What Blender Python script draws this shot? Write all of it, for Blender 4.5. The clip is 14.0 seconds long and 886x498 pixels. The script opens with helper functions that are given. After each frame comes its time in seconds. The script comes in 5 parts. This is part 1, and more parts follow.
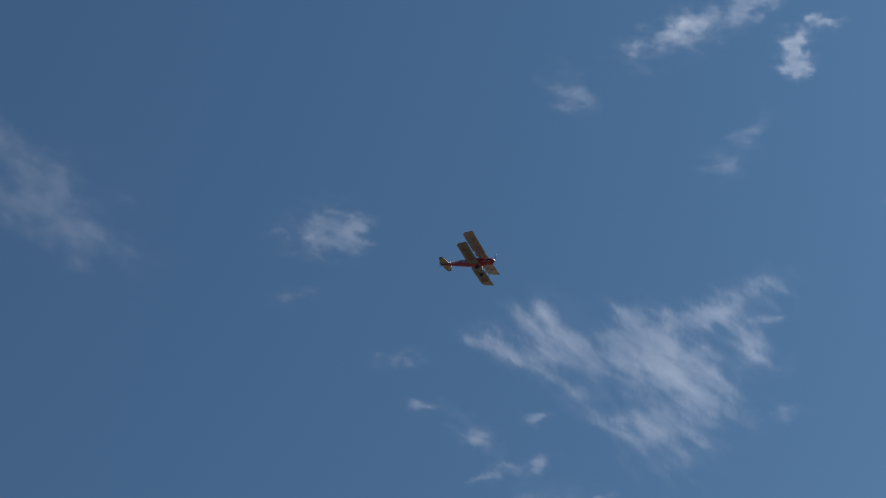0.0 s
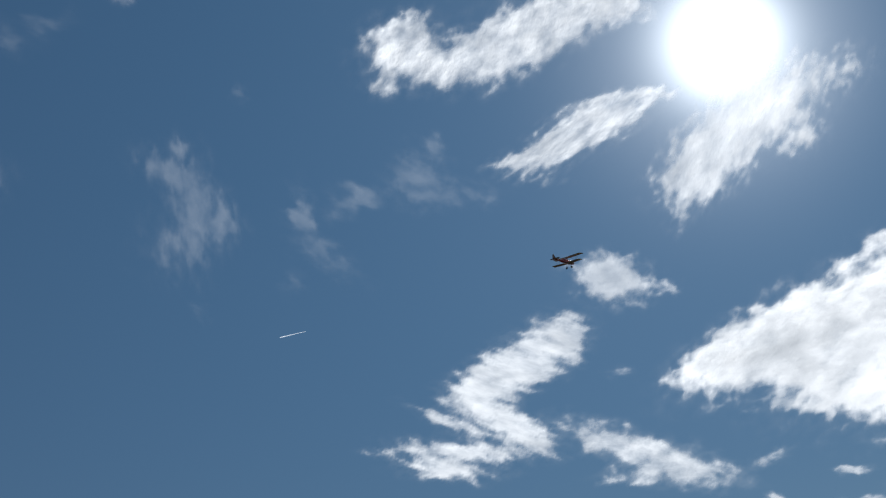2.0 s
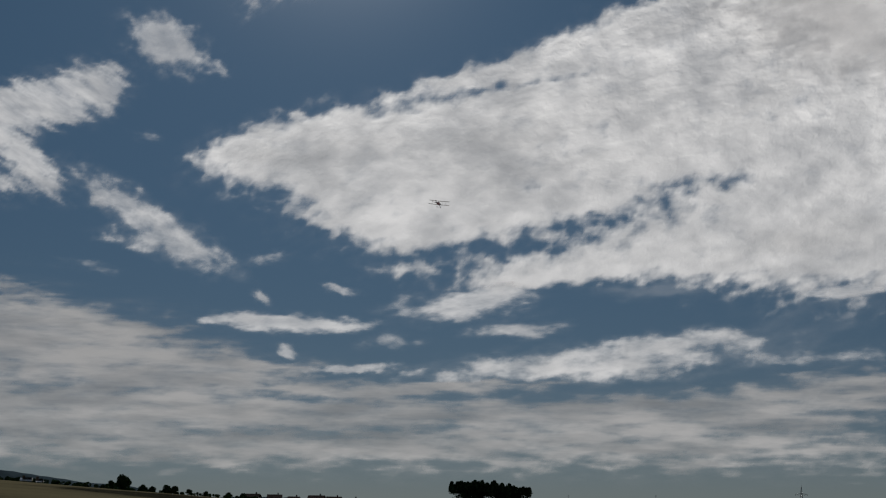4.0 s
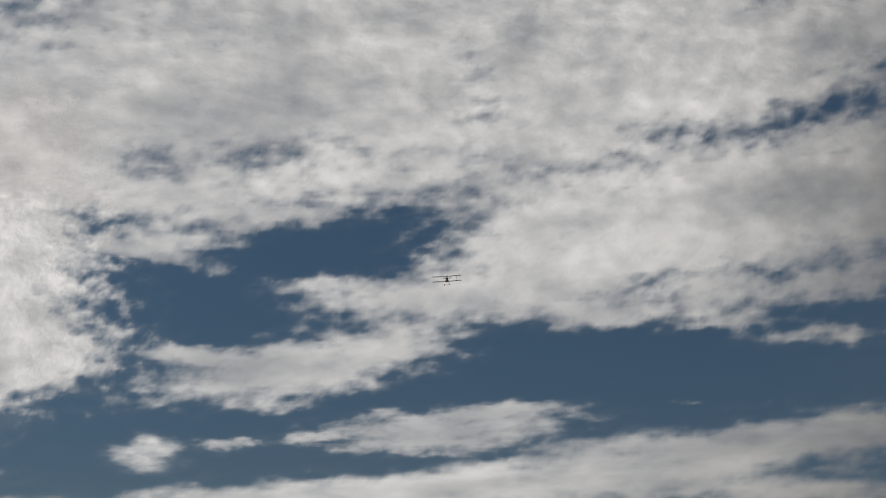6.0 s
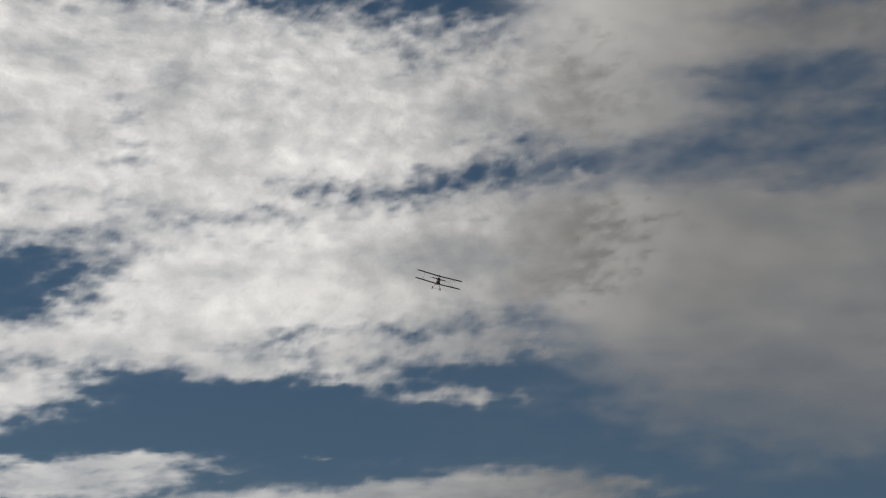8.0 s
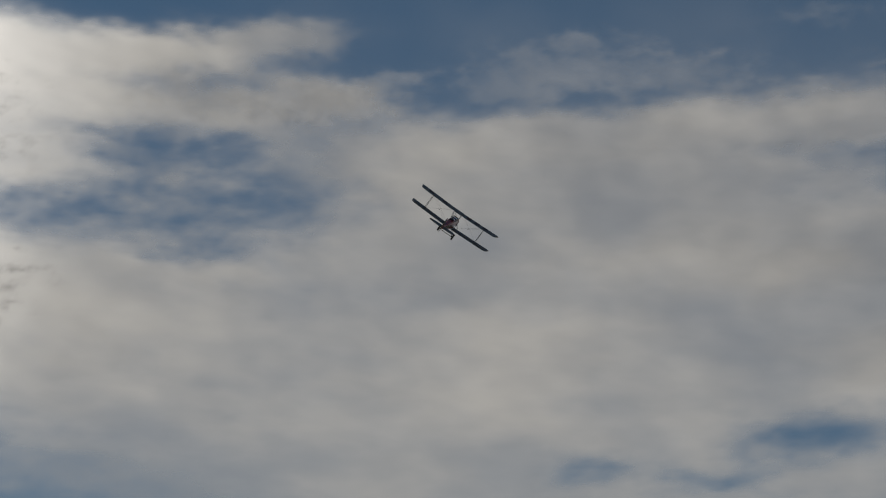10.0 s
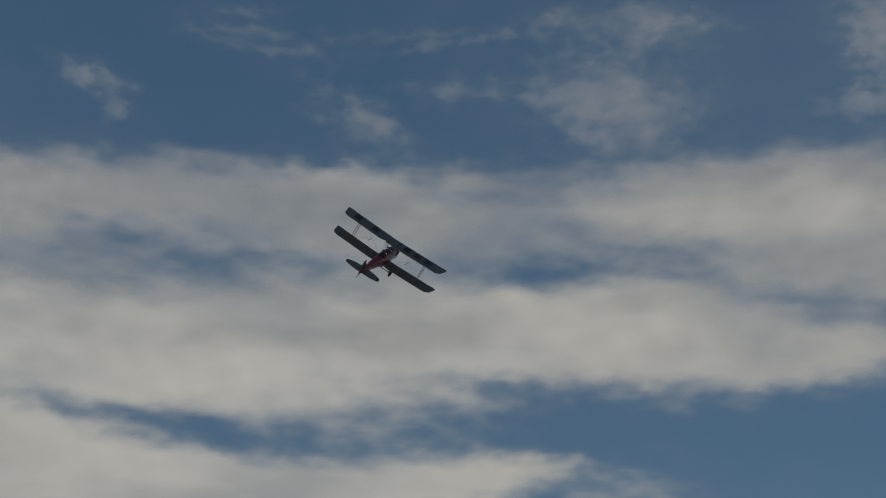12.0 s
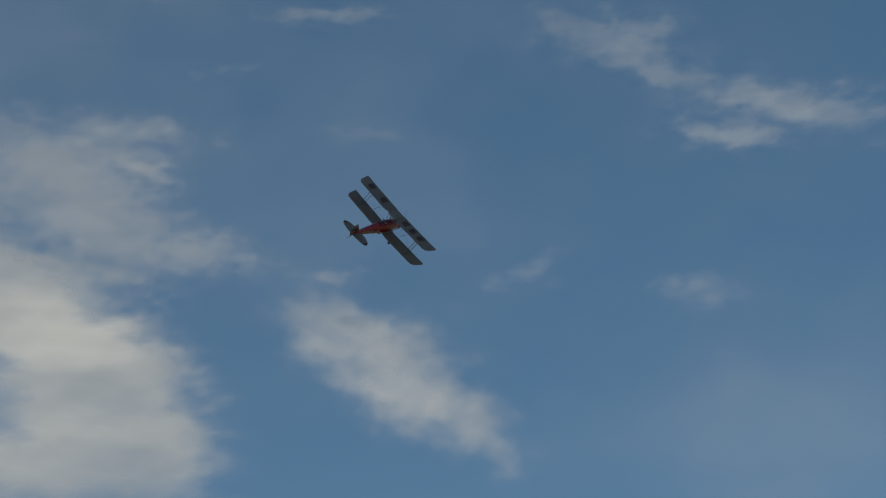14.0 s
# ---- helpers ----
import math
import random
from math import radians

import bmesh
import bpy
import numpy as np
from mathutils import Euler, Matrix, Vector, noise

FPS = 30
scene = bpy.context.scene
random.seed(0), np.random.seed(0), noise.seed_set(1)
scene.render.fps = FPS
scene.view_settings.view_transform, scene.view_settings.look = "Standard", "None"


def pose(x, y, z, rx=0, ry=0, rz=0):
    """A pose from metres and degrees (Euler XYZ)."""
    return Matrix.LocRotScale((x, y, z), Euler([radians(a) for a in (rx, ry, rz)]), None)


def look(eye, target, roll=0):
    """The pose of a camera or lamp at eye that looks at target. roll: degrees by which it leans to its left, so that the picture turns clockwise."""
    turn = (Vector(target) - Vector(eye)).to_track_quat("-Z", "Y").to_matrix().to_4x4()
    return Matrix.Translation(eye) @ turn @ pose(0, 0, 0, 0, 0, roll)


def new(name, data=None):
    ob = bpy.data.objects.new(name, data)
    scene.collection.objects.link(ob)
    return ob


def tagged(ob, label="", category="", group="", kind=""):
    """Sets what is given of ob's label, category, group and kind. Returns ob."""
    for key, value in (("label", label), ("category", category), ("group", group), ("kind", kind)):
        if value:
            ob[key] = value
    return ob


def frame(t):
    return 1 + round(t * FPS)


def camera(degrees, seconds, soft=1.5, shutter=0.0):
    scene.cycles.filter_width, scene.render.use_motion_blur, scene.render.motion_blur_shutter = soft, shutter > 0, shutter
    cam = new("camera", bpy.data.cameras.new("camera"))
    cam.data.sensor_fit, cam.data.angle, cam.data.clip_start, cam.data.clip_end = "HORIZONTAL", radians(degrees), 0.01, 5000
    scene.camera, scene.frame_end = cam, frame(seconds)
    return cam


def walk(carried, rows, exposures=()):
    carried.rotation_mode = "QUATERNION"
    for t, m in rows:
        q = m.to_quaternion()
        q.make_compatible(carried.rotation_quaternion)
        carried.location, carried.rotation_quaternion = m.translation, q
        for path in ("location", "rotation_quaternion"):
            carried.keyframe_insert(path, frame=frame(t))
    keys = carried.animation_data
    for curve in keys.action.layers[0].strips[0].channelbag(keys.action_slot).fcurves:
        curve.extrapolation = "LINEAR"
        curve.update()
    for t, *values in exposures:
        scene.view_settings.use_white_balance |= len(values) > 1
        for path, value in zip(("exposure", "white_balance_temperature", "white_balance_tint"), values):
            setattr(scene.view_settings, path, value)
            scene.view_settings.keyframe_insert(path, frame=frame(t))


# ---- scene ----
EYE = Vector((0.0, 0.0, 1.7))
SUN_AZ, SUN_EL = -4.0, 23.3


def way(az, el):
    """Unit direction: azimuth clockwise from +Y, elevation above the horizon, in degrees."""
    a, e = radians(az), radians(el)
    return Vector((math.sin(a) * math.cos(e), math.cos(a) * math.cos(e), math.sin(e)))


def aim(az, el, roll):
    return look(EYE, EYE + way(az, el) * 100, roll)


# ---- camera ----
cam = camera(31.31, 14.0, soft=1.15)
walk(cam, [
    (0, aim(-43.28, 31.16, -29.34)),
    (0.5, aim(-33.10, 26.61, -23.74)),
    (1, aim(-27.99, 24.17, -18.54)),
    (1.5, aim(-21.80, 21.22, -14.10)),
    (2, aim(-16.32, 18.59, -11.96)),
    (2.5, aim(-10.69, 16.07, -7.21)),
    (3, aim(-5.17, 13.95, -3.11)),
    (3.5, aim(-2.70, 11.09, -0.86)),
    (4, aim(-0.00, 9.17, 0.80)),
    (4.2, aim(0.49, 9.34, 1.02)),
    (4.6, aim(3.67, 9.78, 0.92)),
    (5, aim(11.37, 10.85, 0.69)),
    (5.4, aim(20.81, 12.17, 0.40)),
    (5.8, aim(29.21, 13.33, 0.15)),
    (6.3, aim(34.00, 14.00, 0.00)),
    (6.5, aim(34.86, 13.68, 0.00)),
    (7, aim(35.62, 12.91, 0.00)),
    (7.2, aim(35.17, 12.50, 0.00)),
    (7.6, aim(38.10, 13.45, 0.00)),
    (8, aim(45.18, 15.75, 0.00)),
    (8.4, aim(53.87, 18.56, 0.00)),
    (8.8, aim(61.59, 21.07, 0.00)),
    (9.3, aim(66.00, 22.50, 0.00)),
    (9.5, aim(66.33, 21.00, 0.30)),
    (10, aim(68.73, 18.30, 1.00)),
    (10.5, aim(74.64, 18.39, 2.00)),
    (11, aim(85.17, 19.56, 1.80)),
    (11.5, aim(96.28, 20.12, 1.60)),
    (12, aim(108.23, 21.60, 1.00)),
    (12.5, aim(120.46, 26.06, 0.50)),
    (13, aim(134.92, 27.25, -0.50)),
    (13.5, aim(147.30, 24.94, -2.30)),
    (14, aim(161.72, 23.95, -4.40)),
], exposures=[(0, 1.5, 6050, 13), (0.5, 1.5, 5900, 10), (1, 1.46, 5700, 7), (1.5, 1.32, 5800, 7), (2, 0.92, 5850, 8), (2.5, 0.6, 5950, 9), (3, 0.34, 6150, 10), (4, 0.06, 6250, 10), (6.3, 0.22, 6450, 10), (7.2, 0.2, 6450, 10), (9.3, 1.15, 6600, 9), (11.5, 1.18, 6750, 8), (12.5, 1.42, 6500, 5), (14, 1.64, 6400, 4)])

# ---- world and sun ----
world = bpy.data.worlds.new("sky")
scene.world = world
world.use_nodes = True
wt = world.node_tree
wt.nodes.clear()
sky = wt.nodes.new("ShaderNodeTexSky")
sky.sky_type, sky.sun_disc = "NISHITA", False
sky.sun_elevation, sky.sun_rotation = radians(SUN_EL), radians(SUN_AZ)
sky.altitude, sky.air_density, sky.dust_density, sky.ozone_density = 2500, 0.75, 0.0, 1.8
sky_light = wt.nodes.new("ShaderNodeBackground")
sky_light.inputs["Strength"].default_value = 0.051
even = wt.nodes.new("ShaderNodeGamma")
even.inputs["Gamma"].default_value = 0.42
rich = wt.nodes.new("ShaderNodeHueSaturation")
rich.inputs["Saturation"].default_value = 1.75
wt.links.new(sky.outputs[0], even.inputs[0])
wt.links.new(even.outputs[0], rich.inputs["Color"])
wt.links.new(rich.outputs[0], sky_light.inputs[0])
# The bright disc of the sun and the scattered light round it.
place = wt.nodes.new("ShaderNodeTexCoord")
unit = wt.nodes.new("ShaderNodeVectorMath")
unit.operation = "NORMALIZE"
wt.links.new(place.outputs["Generated"], unit.inputs[0])
dot = wt.nodes.new("ShaderNodeVectorMath")
dot.operation = "DOT_PRODUCT"
dot.inputs[1].default_value = way(SUN_AZ, SUN_EL)
wt.links.new(unit.outputs[0], dot.inputs[0])


def wmath(op, a, b):
    n = wt.nodes.new("ShaderNodeMath")
    n.operation = op
    for i, v in enumerate((a, b)):
        if isinstance(v, (int, float)):
            n.inputs[i].default_value = v
        else:
            wt.links.new(v, n.inputs[i])
    return n.outputs[0]


near = wmath("MAXIMUM", dot.outputs["Value"], 0.0)
disc = wmath("MULTIPLY", wmath("POWER", near, 20000), 12.0)
glow = wmath("ADD", wmath("MULTIPLY", wmath("POWER", near, 2000), 1.0), wmath("MULTIPLY", wmath("POWER", near, 380), 0.2))
haze = wmath("MULTIPLY", wmath("POWER", near, 60), 0.022)
scatter = wt.nodes.new("ShaderNodeBackground")
scatter.inputs["Color"].default_value = (0.3, 0.65, 1.0, 1)
wt.links.new(wmath("MULTIPLY", wmath("POWER", near, 11), 0.032), scatter.inputs["Strength"])
aureole = wt.nodes.new("ShaderNodeBackground")
aureole.inputs["Color"].default_value = (1.0, 0.97, 0.92, 1)
wt.links.new(wmath("ADD", wmath("ADD", disc, glow), haze), aureole.inputs["Strength"])
both = wt.nodes.new("ShaderNodeAddShader")
wt.links.new(sky_light.outputs[0], both.inputs[0])
wt.links.new(aureole.outputs[0], both.inputs[1])
air = wt.nodes.new("ShaderNodeAddShader")
wt.links.new(both.outputs[0], air.inputs[0])
wt.links.new(scatter.outputs[0], air.inputs[1])
wt.links.new(air.outputs[0], wt.nodes.new("ShaderNodeOutputWorld").inputs["Surface"])

sun_data = bpy.data.lights.new("sun", "SUN")
sun_data.energy, sun_data.angle, sun_data.color = 5.0, radians(0.53), (1.0, 0.95, 0.87)
sun = new("sun", sun_data)
sun.matrix_world = look(way(SUN_AZ, SUN_EL) * 1000, (0, 0, 0))


# ---- materials ----
class Nodes:
    """A node material in the making."""

    def __init__(self, name):
        self.mat = bpy.data.materials.new(name)
        self.mat.use_nodes = True
        self.tree = self.mat.node_tree
        self.tree.nodes.clear()
        self.out = self.add("ShaderNodeOutputMaterial")

    def add(self, kind, **values):
        n = self.tree.nodes.new(kind)
        for k, v in values.items():
            self.put(n, k.replace("_", " "), v)
        return n

    def put(self, n, key, v):
        if isinstance(v, bpy.types.NodeSocket):
            self.tree.links.new(v, n.inputs[key])
        else:
            n.inputs[key].default_value = v

    def math(self, op, a, b=0.0, clamp=False):
        n = self.add("ShaderNodeMath")
        n.operation, n.use_clamp = op, clamp
        self.put(n, 0, a)
        self.put(n, 1, b)
        return n.outputs[0]

    def noise(self, vector, scale, detail=4.0, rough=0.55, warp=0.0):
        n = self.add("ShaderNodeTexNoise", Scale=scale, Detail=detail, Roughness=rough, Distortion=warp)
        if vector:
            self.put(n, "Vector", vector)
        return n.outputs["Fac"]

    def ramp(self, fac, *stops):
        n = self.add("ShaderNodeValToRGB", Fac=fac)
        while len(n.color_ramp.elements) < len(stops):
            n.color_ramp.elements.new(0.5)
        for e, (p, c) in zip(n.color_ramp.elements, stops):
            e.position, e.color = p, (*c, 1)
        return n.outputs["Color"]

    def bump(self, height, strength, distance):
        return self.add("ShaderNodeBump", Height=height, Strength=strength, Distance=distance).outputs[0]

    def done(self, shader):
        self.tree.links.new(shader, self.out.inputs["Surface"])
        return self.mat


def surface(name, dark, light, scale, rough, metal=0.0, grain=6.0, relief=0.3, distance=0.01, coat=0.0, gloss=0.5):
    """A painted, woven or grown surface: two scales of noise in its colour, fine relief."""
    m = Nodes(name)
    co = m.add("ShaderNodeTexCoord").outputs["Object"]
    big, fine = m.noise(co, scale, 3), m.noise(co, scale * grain, 5)
    mix = m.math("ADD", m.math("MULTIPLY", big, 0.6), m.math("MULTIPLY", fine, 0.4))
    b = m.add("ShaderNodeBsdfPrincipled", Metallic=metal, Base_Color=m.ramp(mix, (0.35, dark), (0.65, light)))
    m.put(b, "Roughness", m.math("ADD", m.math("MULTIPLY", fine, 0.2), rough - 0.1))
    b.inputs["Coat Weight"].default_value = coat
    b.inputs["Specular IOR Level"].default_value = gloss
    m.put(b, "Normal", m.bump(fine, relief, distance))
    return m.done(b.outputs[0])


def doped_fabric():
    """Thin doped linen over the wing ribs: dull silver, and some sunlight comes through it warm."""
    m = Nodes("silver_doped_fabric")
    co = m.add("ShaderNodeTexCoord").outputs["Object"]
    big, fine = m.noise(co, 1.2, 3), m.noise(co, 7.2, 5)
    mix = m.math("ADD", m.math("MULTIPLY", big, 0.6), m.math("MULTIPLY", fine, 0.4))
    weave = m.bump(fine, 0.15, 0.01)
    b = m.add("ShaderNodeBsdfPrincipled", Metallic=0.1, Normal=weave, Base_Color=m.ramp(mix, (0.35, (0.19, 0.168, 0.155)), (0.65, (0.245, 0.22, 0.203))))
    m.put(b, "Roughness", m.math("ADD", m.math("MULTIPLY", fine, 0.2), 0.5))
    lit = m.add("ShaderNodeMixShader", Fac=0.1)
    m.tree.links.new(b.outputs[0], lit.inputs[1])
    m.tree.links.new(m.add("ShaderNodeBsdfTranslucent", Color=(0.75, 0.58, 0.44, 1)).outputs[0], lit.inputs[2])
    return m.done(lit.outputs[0])


def cloud_material(name, fine_scale, deep, halo, detail, tone, shadow, relief, rough=0.55):
    """Cloud: droplets that scatter sunlight through and back. "body" is how dense the cloud is at a place,
    "veil" how far it can cover the sky, "skyward" the place in degrees along and across the cloud's grain,
    "weave" how frayed, how soft-edged and how thin in patches it is. The last attribute is forward scatter
    painted into the colour: brightest near the sun's line, dimmer away from it and where the cloud is bulky."""
    m = Nodes(name)

    def value(key, out="Fac"):
        n = m.add("ShaderNodeAttribute")
        n.attribute_name = key
        return n.outputs[out]

    def smooth(x):
        return m.math("MULTIPLY", x, m.math("MULTIPLY", x, m.math("SUBTRACT", 3.0, m.math("MULTIPLY", x, 2.0))))

    body, veil, co = value("body"), value("veil"), value("skyward", "Vector")
    weave = m.add("ShaderNodeSeparateXYZ", Vector=value("weave", "Vector"))
    fray, soft, gauze = weave.outputs[0], weave.outputs[1], weave.outputs[2]
    fine = m.noise(co, fine_scale, detail, rough)
    fine = m.math("ADD", m.math("MULTIPLY", m.math("SUBTRACT", fine, 0.5), 1.7), 0.5, clamp=True)
    broad = m.noise(co, fine_scale * 0.3, 3.0, 0.5)
    billow = m.noise(co, fine_scale * 0.75, min(detail, 4.0), 0.5)
    worn = m.math("SUBTRACT", m.math("MULTIPLY", body, 1.25), m.math("MULTIPLY", m.math("SUBTRACT", 1.0, fine), fray))
    core = smooth(m.math("DIVIDE", worn, soft, clamp=True))
    thin = m.math("MULTIPLY", smooth(m.math("MULTIPLY", body, m.math("ADD", 0.4, fine), clamp=True)), halo)
    cover = m.math("SUBTRACT", 1.0, m.math("MULTIPLY", m.math("SUBTRACT", 1.0, core), m.math("SUBTRACT", 1.0, thin)))
    patch = smooth(m.math("MULTIPLY", m.math("SUBTRACT", m.math("ADD", m.math("MULTIPLY", broad, 0.5), m.math("MULTIPLY", billow, 0.5)), 0.36), 3.4, clamp=True))
    cover = m.math("MULTIPLY", cover, m.math("SUBTRACT", 1.0, m.math("MULTIPLY", patch, gauze)))
    cover = m.math("MULTIPLY", cover, veil, clamp=True)
    depth = m.math("ADD", m.math("MULTIPLY", broad, 0.5), m.math("MULTIPLY", billow, 0.5))
    depth = m.math("MULTIPLY", m.math("SUBTRACT", depth, 0.42), shadow)
    depth = m.math("MULTIPLY", depth, m.math("MULTIPLY", body, 1.3, clamp=True), clamp=True)
    through_light = m.ramp(depth, (0.0, (0.98 * tone, 0.968 * tone, 0.962 * tone)), (0.4, (0.8 * tone, 0.792 * tone, 0.79 * tone)), (1.0, (deep, deep, deep * 1.01)))
    # Multiplies the precomputed light and dark into the cloud's colour.
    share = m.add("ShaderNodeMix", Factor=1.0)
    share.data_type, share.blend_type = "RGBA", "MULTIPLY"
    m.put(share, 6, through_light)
    m.put(share, 7, value("baked_light", "Color"))
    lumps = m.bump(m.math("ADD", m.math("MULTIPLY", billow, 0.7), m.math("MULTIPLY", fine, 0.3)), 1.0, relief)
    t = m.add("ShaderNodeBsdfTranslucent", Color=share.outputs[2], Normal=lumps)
    d = m.add("ShaderNodeBsdfDiffuse", Color=(0.8, 0.78, 0.75, 1), Normal=lumps)
    lit = m.add("ShaderNodeMixShader", Fac=0.08)
    m.tree.links.new(t.outputs[0], lit.inputs[1])
    m.tree.links.new(d.outputs[0], lit.inputs[2])
    mixed = m.add("ShaderNodeMixShader", Fac=cover)
    m.tree.links.new(m.add("ShaderNodeBsdfTransparent").outputs[0], mixed.inputs[1])
    m.tree.links.new(lit.outputs[0], mixed.inputs[2])
    return m.done(mixed.outputs[0])


# Lit or shaded look is put into each kind's colour by tone and shadows.
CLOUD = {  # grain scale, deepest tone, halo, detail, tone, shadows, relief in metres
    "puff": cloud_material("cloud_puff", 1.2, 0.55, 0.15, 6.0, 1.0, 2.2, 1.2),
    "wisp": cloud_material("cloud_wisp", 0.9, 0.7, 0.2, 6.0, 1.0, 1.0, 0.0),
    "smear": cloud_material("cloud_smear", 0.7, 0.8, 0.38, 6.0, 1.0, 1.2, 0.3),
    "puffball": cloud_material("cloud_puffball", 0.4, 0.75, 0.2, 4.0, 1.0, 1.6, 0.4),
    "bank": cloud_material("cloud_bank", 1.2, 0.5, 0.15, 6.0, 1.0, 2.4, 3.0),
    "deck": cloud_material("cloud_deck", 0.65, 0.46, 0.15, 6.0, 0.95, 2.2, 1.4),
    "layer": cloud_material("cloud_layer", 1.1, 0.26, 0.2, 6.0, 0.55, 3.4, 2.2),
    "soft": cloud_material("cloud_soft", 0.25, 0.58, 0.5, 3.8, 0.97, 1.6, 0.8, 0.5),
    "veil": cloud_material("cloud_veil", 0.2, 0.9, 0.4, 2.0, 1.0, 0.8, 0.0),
    # Dense stuff for the added sun-blocking cloud.
    "thick": cloud_material("cloud_unseen_shade", 0.5, 0.1, 0.0, 3.0, 0.25, 2.0, 0.0),
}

RED = surface("red_paint", (0.25, 0.009, 0.022), (0.34, 0.016, 0.036), 2.0, 0.35, coat=0.3, relief=0.1)
SILVER = doped_fabric()
CREAM = surface("white_trim_paint", (0.6, 0.59, 0.56), (0.75, 0.74, 0.71), 3.0, 0.4, relief=0.1)
DARK = surface("dark_outline_paint", (0.04, 0.012, 0.014), (0.08, 0.02, 0.022), 3.0, 0.5, relief=0.1)
MAROON = surface("maroon_lettering_paint", (0.115, 0.06, 0.06), (0.18, 0.11, 0.107), 5.0, 0.5, relief=0.1)
FADED = surface("faded_red_marking", (0.24, 0.12, 0.1), (0.30, 0.19, 0.165), 5.0, 0.5, relief=0.1)
BLACK = surface("black_rubber_and_leather", (0.012, 0.012, 0.013), (0.03, 0.03, 0.03), 8.0, 0.7)
STEEL = surface("grey_steel_tube", (0.25, 0.25, 0.26), (0.4, 0.4, 0.4), 6.0, 0.35, metal=0.8, relief=0.05)
LEAF = surface("dark_foliage", (0.018, 0.035, 0.012), (0.05, 0.085, 0.03), 0.6, 0.7, gloss=0.0)
BARK = surface("tree_bark", (0.06, 0.045, 0.03), (0.13, 0.10, 0.07), 2.0, 0.9, gloss=0.0)
FIELD = surface("dry_grass_field", (0.055, 0.05, 0.031), (0.095, 0.084, 0.05), 0.02, 0.95, grain=30, relief=0.6, distance=0.2, gloss=0.0)
# Dark woods with the blue of distance haze mixed into the base colour.
HAZED_FOREST = surface("hazed_far_wooded_hill", (0.03, 0.046, 0.056), (0.048, 0.068, 0.082), 0.01, 0.95, grain=12, relief=0.8, distance=4.0, gloss=0.0)
ROOF = surface("dark_roof_tiles", (0.04, 0.033, 0.03), (0.075, 0.058, 0.05), 1.5, 0.85, gloss=0.0)
PLASTER = surface("house_plaster", (0.16, 0.15, 0.14), (0.24, 0.23, 0.22), 0.8, 0.9, gloss=0.0)
WHITE = surface("white_sheet_roofing", (0.74, 0.74, 0.73), (0.86, 0.86, 0.85), 1.0, 0.4, relief=0.1)


def vapour():
    m = Nodes("contrail_vapour")
    co = m.add("ShaderNodeTexCoord").outputs["Object"]
    mixed = m.add("ShaderNodeMixShader", Fac=m.math("ADD", m.math("MULTIPLY", m.noise(co, 0.3, 4), 0.4), 0.05, clamp=True))
    m.tree.links.new(m.add("ShaderNodeBsdfTransparent").outputs[0], mixed.inputs[1])
    m.tree.links.new(m.add("ShaderNodeBsdfTranslucent", Color=(0.98, 0.98, 0.98, 1)).outputs[0], mixed.inputs[2])
    return m.done(mixed.outputs[0])


VAPOUR = vapour()


def spun_wood():
    """Propeller blades so fast that most of the light passes between their sweeps."""
    m = Nodes("spinning_propeller_wood")
    co = m.add("ShaderNodeTexCoord").outputs["Object"]
    b = m.add("ShaderNodeBsdfPrincipled", Base_Color=m.ramp(m.noise(co, 6.0, 4), (0.3, (0.10, 0.05, 0.025)), (0.7, (0.18, 0.1, 0.05))), Roughness=0.4)
    mixed = m.add("ShaderNodeMixShader", Fac=0.3)
    m.tree.links.new(m.add("ShaderNodeBsdfTransparent").outputs[0], mixed.inputs[1])
    m.tree.links.new(b.outputs[0], mixed.inputs[2])
    return m.done(mixed.outputs[0])


WOOD = spun_wood()


def clear_glass():
    m = Nodes("windscreen_glass")
    return m.done(m.add("ShaderNodeBsdfPrincipled", Base_Color=(0.9, 0.95, 0.95, 1), Roughness=0.05,
                        Transmission_Weight=1.0, IOR=1.45).outputs[0])


GLASS = clear_glass()


# ---- building helpers ----
def mesh_of(bm, name, material, smooth=True):
    me = bpy.data.meshes.new(name)
    bmesh.ops.recalc_face_normals(bm, faces=bm.faces)
    bm.to_mesh(me)
    bm.free()
    me.materials.append(material)
    if smooth:
        for p in me.polygons:
            p.use_smooth = True
    return me


def part(name, bm, material, parent, label="", smooth=True, m=None):
    """One mesh object under a thing or under a part."""
    ob = new(name, mesh_of(bm, name, material, smooth))
    ob.parent = parent
    if m is not None:
        ob.matrix_basis = m
    if label:
        tagged(ob, label)
    return ob


def thing(name, m, label, category, group="", kind=""):
    ob = new(name)
    ob.matrix_basis = m
    return tagged(ob, label, category, group, kind)


def tube(points, radii, sides=8, flat=1.0, bm=None):
    """A bar along points, with a radius for each; flat squeezes it crosswise into a blade shape."""
    bm = bm or bmesh.new()
    pts = [Vector(p) for p in points]
    if isinstance(radii, (int, float)):
        radii = [radii] * len(pts)
    rings = []
    for i, p in enumerate(pts):
        d = (pts[min(i + 1, len(pts) - 1)] - pts[max(i - 1, 0)]).normalized()
        side = d.cross(Vector((1, 0, 0)))
        if side.length < 0.1:
            side = d.cross(Vector((0, 1, 0)))
        side.normalize()
        fore = side.cross(d)
        rings.append([bm.verts.new(p + radii[i] * (math.cos(a) * fore + flat * math.sin(a) * side))
                      for a in (math.tau * k / sides for k in range(sides))])
    for a, b in zip(rings, rings[1:]):
        for k in range(sides):
            bm.faces.new((a[k], a[(k + 1) % sides], b[(k + 1) % sides], b[k]))
    bm.faces.new(rings[0])
    bm.faces.new(rings[-1][::-1])
    return bm


